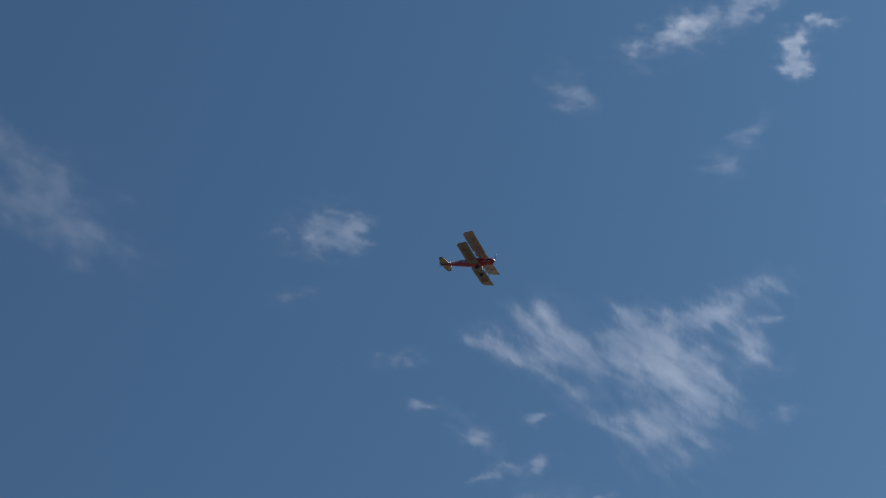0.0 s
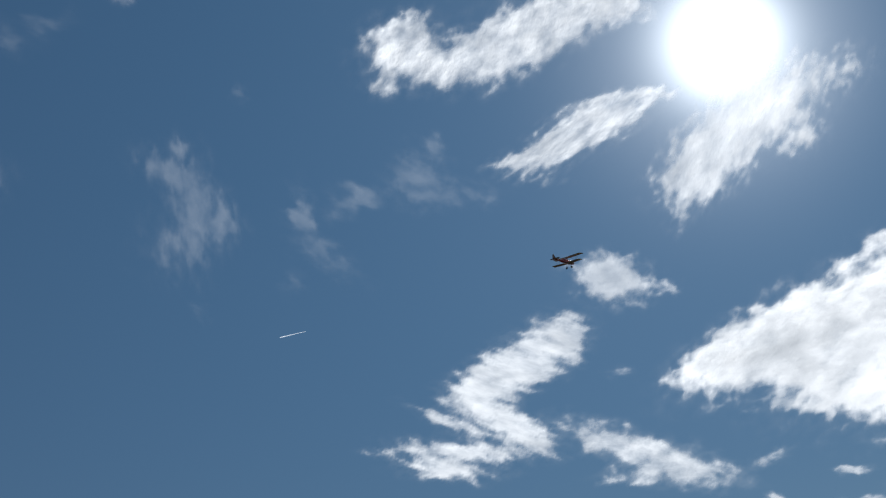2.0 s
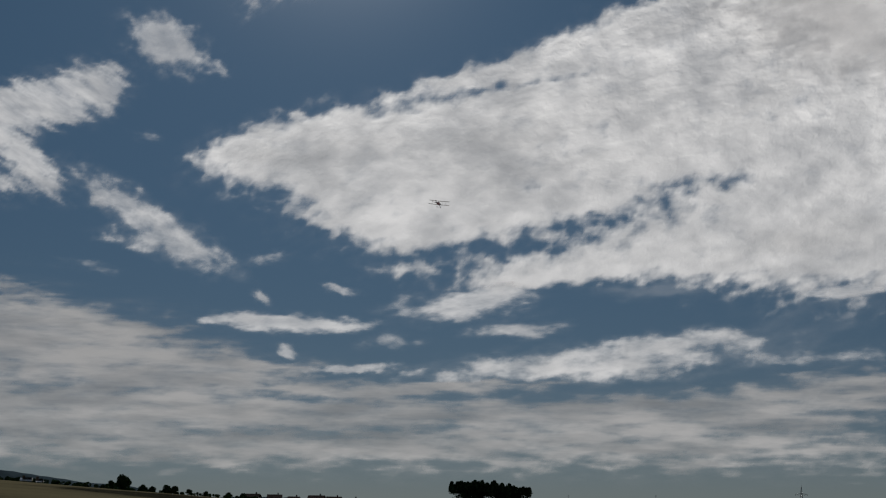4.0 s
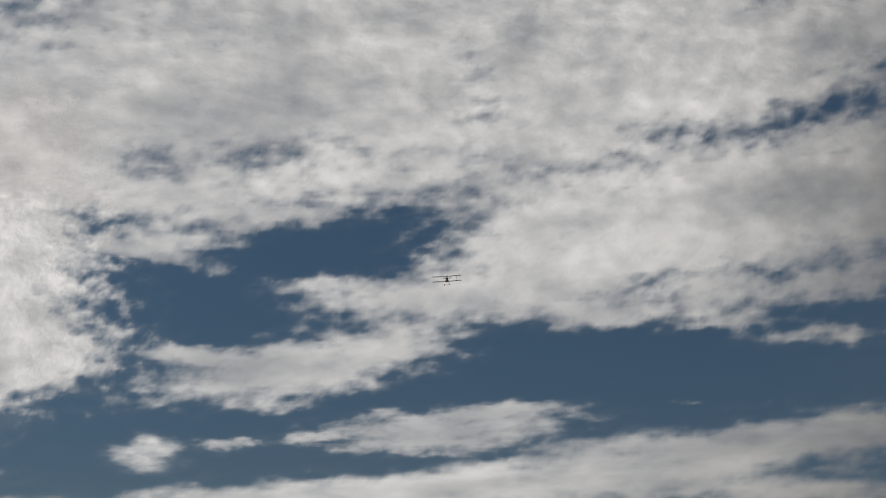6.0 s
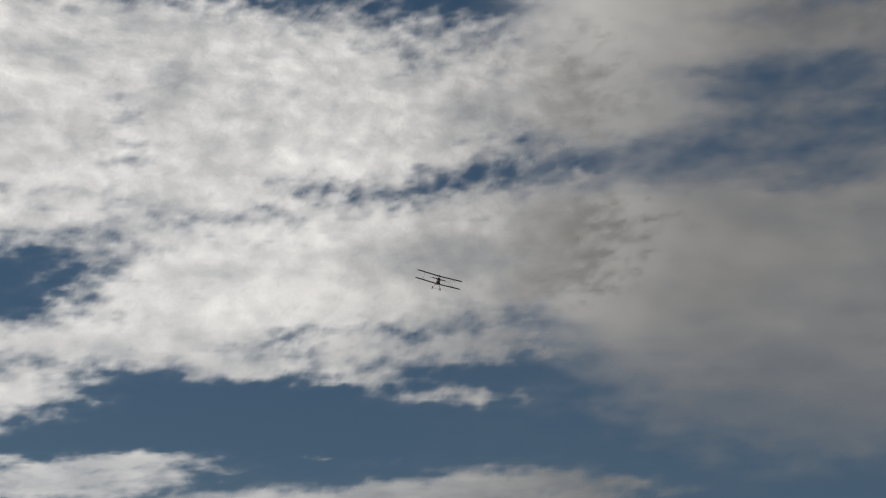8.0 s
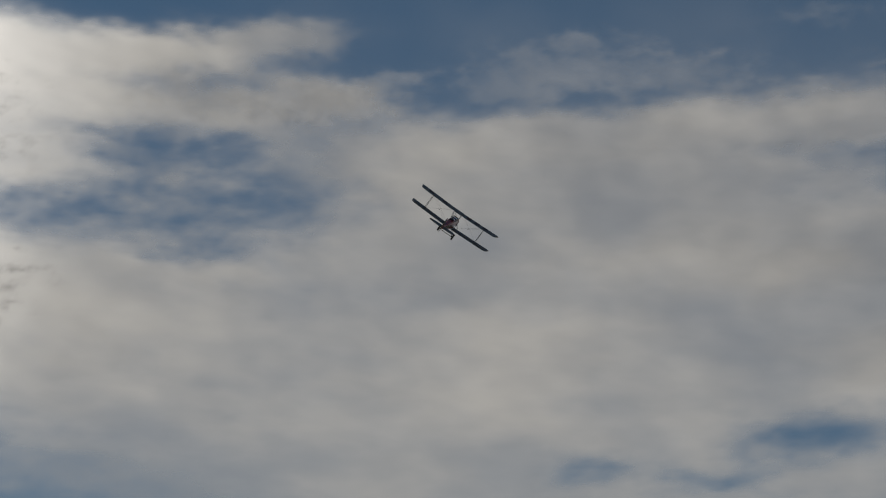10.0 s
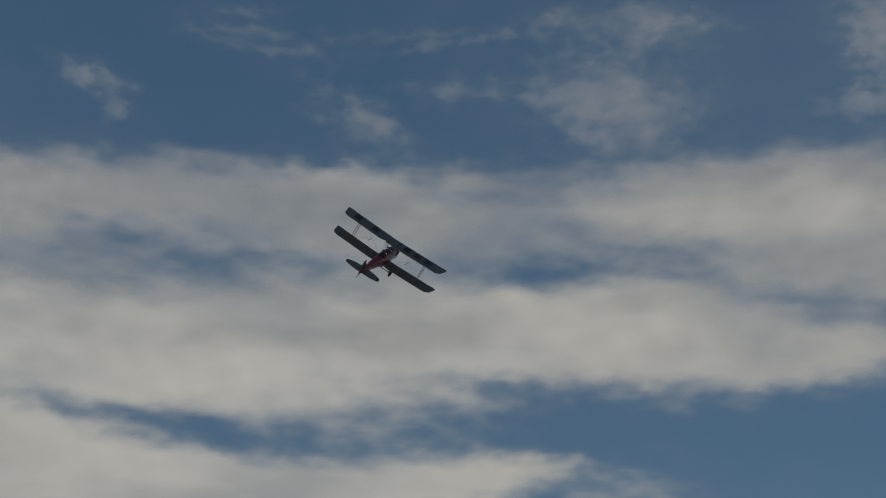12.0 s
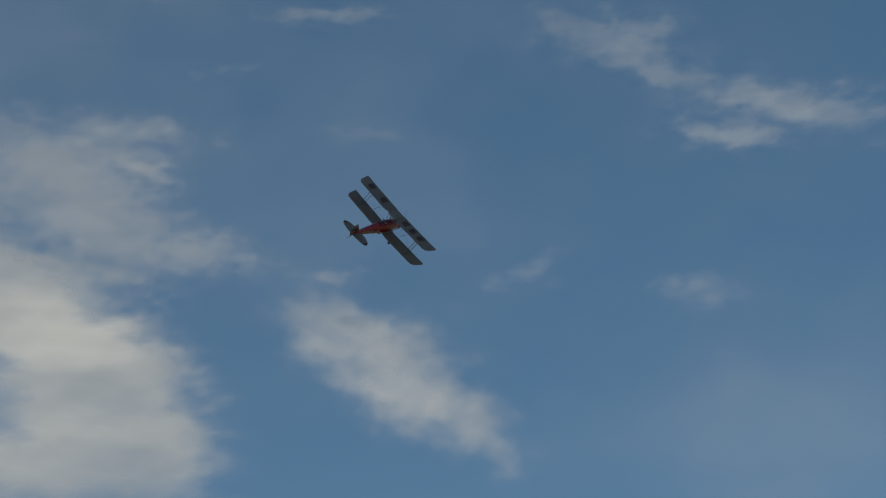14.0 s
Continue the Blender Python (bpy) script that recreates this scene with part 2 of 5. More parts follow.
def loft(rings, caps=True):
    bm = bmesh.new()
    vs = [[bm.verts.new(p) for p in ring] for ring in rings]
    n = len(vs[0])
    for a, b in zip(vs, vs[1:]):
        for k in range(n):
            bm.faces.new((a[k], a[(k + 1) % n], b[(k + 1) % n], b[k]))
    if caps:
        bm.faces.new(vs[0])
        bm.faces.new(vs[-1][::-1])
    return bm


def block(x0, x1, y0, y1, z0, z1, bevel=0.0):
    bm = bmesh.new()
    bmesh.ops.create_cube(bm, size=1.0, matrix=Matrix.Translation(((x0 + x1) / 2, (y0 + y1) / 2, (z0 + z1) / 2))
                          @ Matrix.Diagonal((x1 - x0, y1 - y0, z1 - z0, 1)))
    if bevel:
        bmesh.ops.bevel(bm, geom=bm.edges[:], offset=bevel, segments=2, affect="EDGES")
    return bm


# ---- ground ----
def rise_at(x, y):
    """Height of the land: a flat field that lifts a little towards the low hills."""
    r = math.hypot(x, y)
    az = math.degrees(math.atan2(x, y))
    h = 0.35 * noise.noise((x * 0.01, y * 0.01, 0.0)) * min(1.0, r / 200)
    k = min(max((-az - 3) / 13, 0.0), 1.4)
    if r > 150:
        h += k * 8.2 * min((r - 150) / 400, 1.0)
    return h if r > 30 else 0.0


def build_ground():
    bm = bmesh.new()
    rings, turns = [0.0, 15, 30, 60, 100, 150, 220, 300, 400, 520, 700, 950, 1300, 1800, 2500, 3500, 4900], 144
    rows = [[bm.verts.new((0, 0, 0))] * turns]
    for r in rings[1:]:
        row = []
        for k in range(turns):
            a = math.tau * k / turns
            x, y = r * math.sin(a), r * math.cos(a)
            row.append(bm.verts.new((x, y, rise_at(x, y))))
        rows.append(row)
    for a, b in zip(rows, rows[1:]):
        for k in range(turns):
            j = (k + 1) % turns
            if a[k] is a[j]:
                bm.faces.new((a[k], b[k], b[j]))
            else:
                bm.faces.new((a[k], b[k], b[j], a[j]))
    ob = new("ground", mesh_of(bm, "ground", FIELD))
    tagged(ob, "flat dry grass field reaching the horizon", "field", kind="structure")


build_ground()


def far_hill(az0, az1, dist, top, seed):
    """A long low wooded ridge."""
    bm = bmesh.new()
    rows, cols = 8, 90
    grid = []
    for i in range(rows + 1):
        s = i / rows
        line = []
        for j in range(cols + 1):
            u = j / cols
            az = az0 + (az1 - az0) * u
            d = dist + 500 * s
            env = max(0.0, math.sin(math.pi * min(1, u * 1.02))) ** 0.8
            crest = top * env * (0.8 + 0.35 * noise.fractal((u * 5, seed, 0.0), 1.0, 2.0, 4))
            z = crest * math.sin(math.pi * min(s, 0.98)) + 6 * env * noise.fractal((u * 60, s * 8, seed), 1.0, 2.0, 3) - 4
            line.append(bm.verts.new((d * math.sin(radians(az)), d * math.cos(radians(az)), z)))
        grid.append(line)
    for a, b in zip(grid, grid[1:]):
        for k in range(cols):
            bm.faces.new((a[k], a[k + 1], b[k + 1], b[k]))
    ob = new("hill", mesh_of(bm, "hill", HAZED_FOREST))
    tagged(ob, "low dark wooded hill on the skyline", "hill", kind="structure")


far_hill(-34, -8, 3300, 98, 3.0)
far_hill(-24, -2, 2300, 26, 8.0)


# ---- trees ----
def leaf_clumps(rng, centres, size, count):
    """Many small tilted leaf sprays round the given lobes."""
    verts, faces = [], []
    for _ in range(count):
        cx, cy, cz, rad = rng.choice(centres)
        v = Vector((rng.gauss(0, 1), rng.gauss(0, 1), rng.gauss(0, 1))).normalized()
        r = rad * (0.55 + 0.5 * rng.random() ** 0.5)
        c = Vector((cx, cy, cz)) + Vector((v.x * r, v.y * r, v.z * r * 0.85))
        s = size * (0.6 + 0.8 * rng.random())
        t = Euler((rng.random() * 6.3, rng.random() * 6.3, rng.random() * 6.3)).to_matrix()
        i = len(verts)
        verts += [c + t @ Vector(p) * s for p in ((-1, -0.5, 0), (0, -0.7, 0.25), (1, -0.2, 0), (0.7, 0.6, -0.2), (-0.3, 0.8, 0.15))]
        faces.append((i, i + 1, i + 2, i + 3, i + 4))
    me = bpy.data.meshes.new("crown")
    me.from_pydata([tuple(v) for v in verts], [], faces)
    me.materials.append(LEAF)
    return me


def tree(az, dist, height, width, seed, label, spiky=False, group="trees on the skyline"):
    rng = random.Random(seed)
    x, y = dist * math.sin(radians(az)), dist * math.cos(radians(az))
    ob = thing("tree", pose(x, y, rise_at(x, y) - 0.1), label, "tree", group)
    trunk = tube([(0, 0, 0), (0.1, 0, height * 0.3), (0.05, 0.1, height * 0.8)], [height * 0.035, height * 0.025, height * 0.008])
    for k in range(6):
        a, z = k * 1.05 + rng.random(), height * (0.25 + 0.08 * k)
        r = width * 0.32
        tube([(0.08, 0.03, z), (r * 0.5 * math.cos(a), r * 0.5 * math.sin(a), z + height * 0.08),
              (r * math.cos(a), r * math.sin(a), z + height * 0.2)], [height * 0.014, height * 0.009, height * 0.004], 6, bm=trunk)
    part("trunk", trunk, BARK, ob)
    lobes = []
    for k in range(34):
        a, q = rng.random() * 6.28, rng.random()
        z = height * (0.2 + 0.66 * q)
        reach = 0.3 if spiky else 0.33 * math.sin(math.pi * (0.16 + 0.76 * q))
        r = width * reach * rng.random() ** 0.5
        lobes.append((r * math.cos(a), r * math.sin(a), z, width * (0.1 + 0.07 * rng.random())))
    if spiky:
        for _ in range(30):
            a, r, top = rng.random() * 6.28, width * 0.48 * rng.random() ** 0.5, height * (0.82 + 0.2 * rng.random())
            lobes += [(r * math.cos(a), r * math.sin(a), top - height * 0.05 * k, width * (0.035 + 0.018 * k)) for k in range(4)]
    crown = new("crown", leaf_clumps(rng, lobes, height * 0.034, 5600))
    crown.parent = ob
    return ob


tree(-11.20, 560, 5.3, 7.4, 1, "tall dark round-crowned tree on the field edge")
tree(-11.60, 575, 3.0, 4.6, 2, "dark bushy tree beside a taller tree")
tree(-10.50, 600, 2.6, 4.2, 3, "small dark tree on the field edge")
tree(-10.20, 600, 2.4, 3.6, 4, "small dark tree on the field edge")
tree(-9.70, 590, 3.2, 4.4, 5, "dark bushy tree on the field edge")
tree(-9.40, 590, 3.0, 4.2, 6, "dark bushy tree on the field edge")
tree(-8.90, 620, 2.4, 3.4, 7, "small dark tree on the field edge")
tree(-8.30, 640, 2.1, 3.0, 8, "small dark tree on the field edge")
tree(-7.50, 640, 2.2, 4.0, 9, "low dark bush-like tree on the skyline")
tree(-7.00, 640, 2.4, 3.6, 10, "low dark bush-like tree on the skyline")
tree(0.95, 300, 5.8, 6.8, 11, "dark leafy tree with upright shoots", True)
tree(1.50, 305, 6.1, 7.0, 12, "dark leafy tree with upright shoots", True)
tree(2.10, 300, 5.6, 6.8, 13, "dark leafy tree with upright shoots", True)
tree(2.75, 303, 5.0, 5.6, 14, "dark leafy tree with upright shoots", True)


def bush_line(az0, az1, dist, height, seed):
    rng = random.Random(seed)
    lobes = []
    for k in range(70):
        az = az0 + (az1 - az0) * rng.random()
        d = dist * (1 + 0.05 * rng.random())
        x, y = d * math.sin(radians(az)), d * math.cos(radians(az))
        lobes.append((x, y, rise_at(x, y) + height * (0.2 + 0.35 * rng.random()), height * (0.35 + 0.35 * rng.random())))
    tagged(new("hedgerow", leaf_clumps(rng, lobes, height * 0.16, 5000)), "dark hedgerow and bushes at the field's edge", "hedgerow", kind="stuff")


bush_line(-16.5, -11.6, 560, 1.5, 5)
bush_line(-11.6, -6.5, 620, 1.3, 6)
bush_line(-6.5, 16.0, 700, 1.6, 7)


# ---- buildings, pylon and masts ----
def house(az, dist, width, depth, wall, roof, turn, label, roofing=None):
    x, y = dist * math.sin(radians(az)), dist * math.cos(radians(az))
    ob = thing("house", pose(x, y, rise_at(x, y) - 0.15, 0, 0, turn), label, "house", "houses on the skyline")
    w, d = width / 2, depth / 2
    part("wall", block(-w, w, -d, d, 0, wall, 0.03), PLASTER, ob, smooth=False)
    bm = bmesh.new()
    o = 0.4
    ring = [[bm.verts.new((sx * (w + o), y0, z)) for y0, z in
             ((-d - o, wall - 0.15), (0, wall + roof), (d + o, wall - 0.15), (d + o, wall - 0.4), (0, wall + roof - 0.3), (-d - o, wall - 0.4))] for sx in (-1, 1)]
    for k in range(6):
        bm.faces.new((ring[0][k], ring[0][(k + 1) % 6], ring[1][(k + 1) % 6], ring[1][k]))
    for r in ring:
        bm.faces.new(r[:3] + r[3:])
    top = part("roof", bm, roofing or ROOF, ob, smooth=False)
    if roofing is None:
        part("chimney", block(w * 0.4, w * 0.4 + 0.6, -0.3, 0.3, wall + roof * 0.4, wall + roof + 0.8, 0.03), ROOF, top, smooth=False)
    for sx in (-0.5, 0.15, 0.6):
        part("window", block(sx * w, sx * w + 1.0, -d - 0.03, -d + 0.05, wall * 0.35, wall * 0.35 + 1.2), BLACK, ob, "dark glazed window", smooth=False)
    part("door", block(-0.15 * w - 0.9, -0.15 * w, -d - 0.03, -d + 0.05, 0, 2.05), BARK, ob, smooth=False)
    return ob


house(-6.64, 820, 6.6, 6.0, 2.0, 1.5, -12, "small house with a dark tiled roof")
house(-5.88, 820, 7.0, 6.0, 2.1, 1.6, 5, "house with a dark tiled roof")
house(-5.20, 820, 5.6, 6.0, 1.9, 1.3, 10, "small house with a dark tiled roof")
house(-4.39, 820, 8.0, 6.5, 2.4, 2.0, -8, "house with a steep dark tiled roof")
house(-3.77, 820, 7.2, 6.0, 2.4, 1.9, 9, "house with a dark tiled roof")
house(-3.10, 820, 6.4, 6.0, 2.3, 1.7, 13, "small house with a dark tiled roof")
house(-14.50, 540, 3.0, 3.0, 0.7, 0.7, 8, "small shed with a bright white roof", WHITE)
house(-14.05, 545, 1.4, 1.6, 0.6, 0.5, -6, "tiny shed with a bright white roof", WHITE)


def pylon(az, dist, height):
    x, y = dist * math.sin(radians(az)), dist * math.cos(radians(az))
    ob = thing("power_pylon", pose(x, y, rise_at(x, y) - 0.2, 0, 0, -az + 12), "steel lattice power pylon on the skyline", "pylon")
    half = lambda z: 2.6 * (1 - z / height) ** 1.2 + 0.35
    corners = ((1, 1), (-1, 1), (-1, -1), (1, -1))
    levels = [height * k / 9 for k in range(10)]
    for sx, sy in corners:
        part("leg", tube([(sx * half(z), sy * half(z), z) for z in levels], 0.17, 6), STEEL, ob)
    for a, b in zip(levels, levels[1:]):
        for k in range(4):
            (ax, ay), (bx, by) = corners[k], corners[(k + 1) % 4]
            bm = tube([(ax * half(a), ay * half(a), a), (bx * half(b), by * half(b), b)], 0.08, 5)
            tube([(bx * half(a), by * half(a), a), (ax * half(b), ay * half(b), b)], 0.08, 5, bm=bm)
            part("brace", bm, STEEL, ob)
    for z, r in ((height * 0.7, 7.0),):
        for s in (-1, 1):
            bm = tube([(0, 0, z + 1.2), (s * r, 0, z)], [0.22, 0.12], 6)
            for dy in (-0.6, 0.6):
                tube([(0, dy, z - 0.5), (s * r, 0, z)], [0.16, 0.1], 6, bm=bm)
            arm = part("cross_arm", bm, STEEL, ob)
            for u in (0.55, 0.98):
                part("insulator", tube([(s * r * u, 0, z), (s * r * u, 0, z - 1.6)], 0.18, 8), BLACK, arm)
    part("top_spike", tube([(0, 0, height - 0.5), (0, 0, height + 3)], 0.2, 6), STEEL, ob)


pylon(12.75, 1900, 27)


def mast(az, dist, height):
    x, y = dist * math.sin(radians(az)), dist * math.cos(radians(az))
    ob = thing("mast", pose(x, y, rise_at(x, y) - 0.2), "thin dark pole on the skyline", "pole", "poles on the skyline")
    part("pole", tube([(0, 0, 0), (0, 0, height)], [0.35, 0.16], 8), STEEL, ob)
    part("crossbar", tube([(-1.2, 0, height - 1), (1.2, 0, height - 1)], 0.1, 6), STEEL, ob)


mast(4.6, 1500, 12)
mast(7.7, 1500, 13)


# ---- clouds ----
def lattice(seed):
    rng = np.random.RandomState(seed)
    a = rng.rand(256, 256) * 2 * np.pi
    return np.cos(a), np.sin(a)


GX, GY = lattice(11)


def perlin(x, y):
    xi, yi = np.floor(x).astype(int), np.floor(y).astype(int)
    xf, yf = x - xi, y - yi
    u, v = xf * xf * xf * (xf * (xf * 6 - 15) + 10), yf * yf * yf * (yf * (yf * 6 - 15) + 10)

    def corner(i, j):
        a, b = (xi + i) % 256, (yi + j) % 256
        return GX[a, b] * (xf - i) + GY[a, b] * (yf - j)

    top = corner(0, 0) * (1 - u) + corner(1, 0) * u
    low = corner(0, 1) * (1 - u) + corner(1, 1) * u
    return (top * (1 - v) + low * v) * 1.5


def fbm(x, y, octaves=5, gain=0.55):
    total, amp = np.zeros_like(x), 1.0
    for k in range(octaves):
        total += amp * perlin(x * 2 ** k + 17.3 * k, y * 2 ** k + 9.1 * k)
        amp *= gain
    return total


def cloud_height(el):
    """The cloud layer: level overhead, drawn in towards the horizon."""
    level = 185.0 / np.sin(np.radians(np.maximum(el, 4.0)))
    return level + np.maximum(4.0 - el, 0.0) * 570.0


STYLE = {  # warp, rag, size of the rags in degrees, slope of the billows, octaves, lobe firmness; grain; fray, softness, thin patches
    "puff": (1.0, 0.45, 1.4, 0.10, 4, 1.2, (0, 1.8), 0.9, 1.25, 0.2),
    "wisp": (1.5, 0.4, 1.6, 0.02, 4, 0.9, (-40, 1.8), 1.05, 1.7, 0.35),
    "bank": (0.9, 0.4, 2.0, 0.12, 5, 1.3, (8, 2.0), 0.7, 0.9, 0.15),
    "deck": (1.1, 0.4, 2.2, 0.10, 4, 1.2, (3, 2.2), 0.62, 1.15, 0.25),
    "soft": (1.2, 0.15, 3.4, 0.035, 3, 1.1, (0, 3.2), 0.45, 1.05, 0.45),
    "veil": (1.0, 0.05, 5.0, 0.02, 3, 1.0, (0, 1.3), 0.2, 1.0, 0.0),
    "smear": (1.3, 0.4, 2.0, 0.04, 5, 0.9, (-5, 1.7), 0.95, 1.3, 0.4),
    "puffball": (1.0, 0.3, 2.2, 0.05, 4, 0.9, (-10, 1.6), 0.6, 1.5, 0.25),
    "layer": (1.1, 0.45, 2.4, 0.06, 5, 1.2, (0, 4.0), 0.9, 1.0, 0.3),
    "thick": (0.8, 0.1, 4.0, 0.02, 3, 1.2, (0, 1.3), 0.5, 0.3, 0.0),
}


def cloud(label, style, seed, lobes, grain=None, fray=None, soft=None, gauze=None):
    """One cloud from overlapping lobes (azimuth, elevation, width, height, tilt, density), in degrees as seen
    from the field; a negative density thins the cloud there. grain: which way its fibres run, and how drawn out."""
    warp, rag, cell, slope, octaves, firm, usual_grain, usual_fray, usual_soft, usual_gauze = STYLE[style]
    angle, stretch = grain or usual_grain
    az0 = min(l[0] - (l[2] + l[3]) * 0.8 / math.cos(radians(l[1])) for l in lobes) - 0.6
    az1 = max(l[0] + (l[2] + l[3]) * 0.8 / math.cos(radians(l[1])) for l in lobes) + 0.6
    el0 = max(0.35, min(l[1] - (l[2] * abs(math.sin(radians(l[4]))) + l[3]) * 1.0 for l in lobes) - 0.4)
    el1 = max(l[1] + (l[2] * abs(math.sin(radians(l[4]))) + l[3]) * 1.0 for l in lobes) + 0.4
    count = 160000 if len(lobes) > 40 else 70000 if len(lobes) > 12 else 16000
    step = max(0.05, math.sqrt((az1 - az0) * (el1 - el0) / count))
    na, ne = int((az1 - az0) / step) + 2, int((el1 - el0) / step) + 2
    az, el = np.meshgrid(np.linspace(az0, az1, na), np.linspace(el0, el1, ne))
    mid = math.cos(radians((el0 + el1) / 2))
    ca, sa, run = math.cos(radians(angle)), math.sin(radians(angle)), math.sqrt(stretch)
    px, py = (az * mid * ca + el * sa) / run, (-az * mid * sa + el * ca) * run
    ox, oy = seed * 7.77, seed * 3.31
    size = min(1.0, min(min(l[2], l[3] * 1.6) for l in lobes if l[5] > 0) / (cell * 1.6))
    c = cell * max(size, 0.3)
    along = warp * c * 0.34 * math.sqrt(run) * fbm(px / c / 1.6 + ox, py / c / 1.6 + oy, 4)
    across = warp * c * 0.30 / run * fbm(px / c / 1.6 + ox + 50, py / c / 1.6 + oy + 50, 4)
    wx, wy = along * ca - across * sa, along * sa + across * ca
    thin_air = style in ("wisp", "smear")
    body, hole = np.ones_like(az), np.ones_like(az)
    for la, le, lw, lh, lt, ld in lobes:
        lw, lh = (lw * 1.15, lh * 1.15) if style == "puff" else (lw * 1.25, lh * 1.25)
        x, y = (az - la) * math.cos(radians(le)) + wx, (el - le) + wy
        ct, st = math.cos(radians(lt)), math.sin(radians(lt))
        q = ((x * ct + y * st) / (lw / 2)) ** 2 + ((-x * st + y * ct) / (lh / 2)) ** 2
        if ld > 0:
            fill = np.exp(-1.4 * q ** firm) * 1.15
            body *= 1 - np.clip((0.45 + 0.55 * ld if thin_air else min(ld, 1.0)) * fill, 0, 1) * 0.97
        else:
            hole *= 1 + ld * np.exp(-q)
    bulk = np.clip((-np.log(np.maximum(body, 1e-9)) * hole - 3.5) / 9.0, 0, 1)
    body = (1 - body) * hole
    rim = np.minimum(np.minimum(az - az0, az1 - az) * mid, np.minimum(el - el0, el1 - el)) / (1.6 if az1 - az0 > 12 else 0.5)
    body = body * np.clip(rim, 0, 1)
    ragged = fbm(px / c + ox, py / c + oy, octaves)
    body = np.clip(body * 1.2 + rag * (ragged - 0.1) * np.clip(body * 3, 0, 1) * (1.1 - 0.6 * body) - 0.02, 0, 1)
    veil = min(1.0, max(l[5] for l in lobes) * ((0.26 if style == "wisp" else 0.44) if thin_air else 1.15))
    height = cloud_height(el) * (1 + 0.0004 * seed)
    lump = slope * np.radians(cell) * height * (0.5 * body + fbm(px / cell + ox, py / cell + oy, 3))
    far = height - lump
    # Brightness painted by angle from the sun, dimmed where the cloud is bulky.
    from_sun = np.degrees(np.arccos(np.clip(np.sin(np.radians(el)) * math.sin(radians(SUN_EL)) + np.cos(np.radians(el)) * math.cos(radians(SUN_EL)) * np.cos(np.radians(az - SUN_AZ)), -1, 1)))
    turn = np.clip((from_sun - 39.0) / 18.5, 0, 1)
    baked_light = (1.0 - 0.7 * turn * turn * (3 - 2 * turn) - 0.05 * np.clip((from_sun - 95.0) / 40.0, 0, 1)) * (1.0 - 0.34 * bulk)
    x = far * np.sin(np.radians(az)) * np.cos(np.radians(el))
    y = far * np.cos(np.radians(az)) * np.cos(np.radians(el))
    z = far * np.sin(np.radians(el)) + EYE.z
    keep = np.zeros_like(body, bool)
    solid = body > 0.02
    cellsolid = solid[:-1, :-1] | solid[1:, :-1] | solid[:-1, 1:] | solid[1:, 1:]
    keep[:-1, :-1] |= cellsolid
    keep[1:, :-1] |= cellsolid
    keep[:-1, 1:] |= cellsolid
    keep[1:, 1:] |= cellsolid
    index = np.full(body.shape, -1)
    index[keep] = np.arange(keep.sum())
    j, i = np.nonzero(cellsolid)
    faces = np.stack([index[j, i], index[j, i + 1], index[j + 1, i + 1], index[j + 1, i]], 1)
    me = bpy.data.meshes.new("cloud")
    me.from_pydata(np.stack([x[keep], y[keep], z[keep]], 1).tolist(), [], faces.tolist())
    me.polygons.foreach_set("use_smooth", [True] * len(me.polygons))
    n = int(keep.sum())
    weave = [usual if given is None else given for given, usual in ((fray, usual_fray), (soft, usual_soft), (gauze, usual_gauze))]
    sky_place = np.stack([px[keep] + 0.3 * wx[keep], py[keep] + 0.3 * wy[keep], np.full(n, seed * 3.7)], 1)
    me.attributes.new("body", "FLOAT", "POINT").data.foreach_set("value", body[keep].astype(np.float32))
    me.attributes.new("veil", "FLOAT", "POINT").data.foreach_set("value", np.full(n, veil, np.float32))
    me.attributes.new("baked_light", "FLOAT", "POINT").data.foreach_set("value", baked_light[keep].astype(np.float32))
    me.attributes.new("skyward", "FLOAT_VECTOR", "POINT").data.foreach_set("vector", sky_place.astype(np.float32).ravel())
    me.attributes.new("weave", "FLOAT_VECTOR", "POINT").data.foreach_set("vector", np.tile(np.array(weave, np.float32), n))
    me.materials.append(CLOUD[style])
    return tagged(new("cloud", me), label, "cloud", "clouds")


cloud("thin white veil of high cloud", "wisp", 1,
      [(-58.6, 39.2, 5.7, 3.2, -50, 0.5), (-58.7, 40.8, 3.0, 2.0, -60, 0.4), (-57.5, 37.7, 4.5, 1.7, -46, 0.3)], grain=(-55, 1.6), soft=1.7)
cloud("faint ragged wisp of high cloud", "wisp", 2,
      [(-47.5, 33.8, 3.0, 1.7, -26, 0.5), (-46.4, 33.3, 0.9, 1.5, 3, 0.6)])
cloud("faint small wisp of cloud", "wisp", 3,
      [(-49.3, 32.0, 1.5, 0.9, -16, 0.4)])
cloud("spread wispy white cloud with ragged streaks", "wisp", 5,
      [(-43.2, 26.9, 3.2, 0.8, -57, 0.75), (-41.2, 26.0, 3.2, 1.5, -62, 0.75), (-38.3, 25.2, 1.4, 2.0, -12, 0.75), (-34.8, 24.0, 3.7, 1.5, -11, 0.7), (-36.5, 24.4, 3.2, 0.8, -10, 0.65), (-37.8, 23.4, 3.2, 1.7, -57, 0.7), (-39.3, 21.5, 2.7, 2.7, -71, 0.65), (-37.3, 22.0, 3.2, 2.7, -72, 0.5), (-40.9, 22.8, 3.2, 0.8, -51, 0.45), (-34.8, 22.4, 1.5, 1.5, -63, 0.45), (-41.0, 27.3, 2.2, 1.5, -50, 0.3), (-39.8, 24.8, 2.7, 2.0, -61, 0.5)], grain=(-68, 2.6))
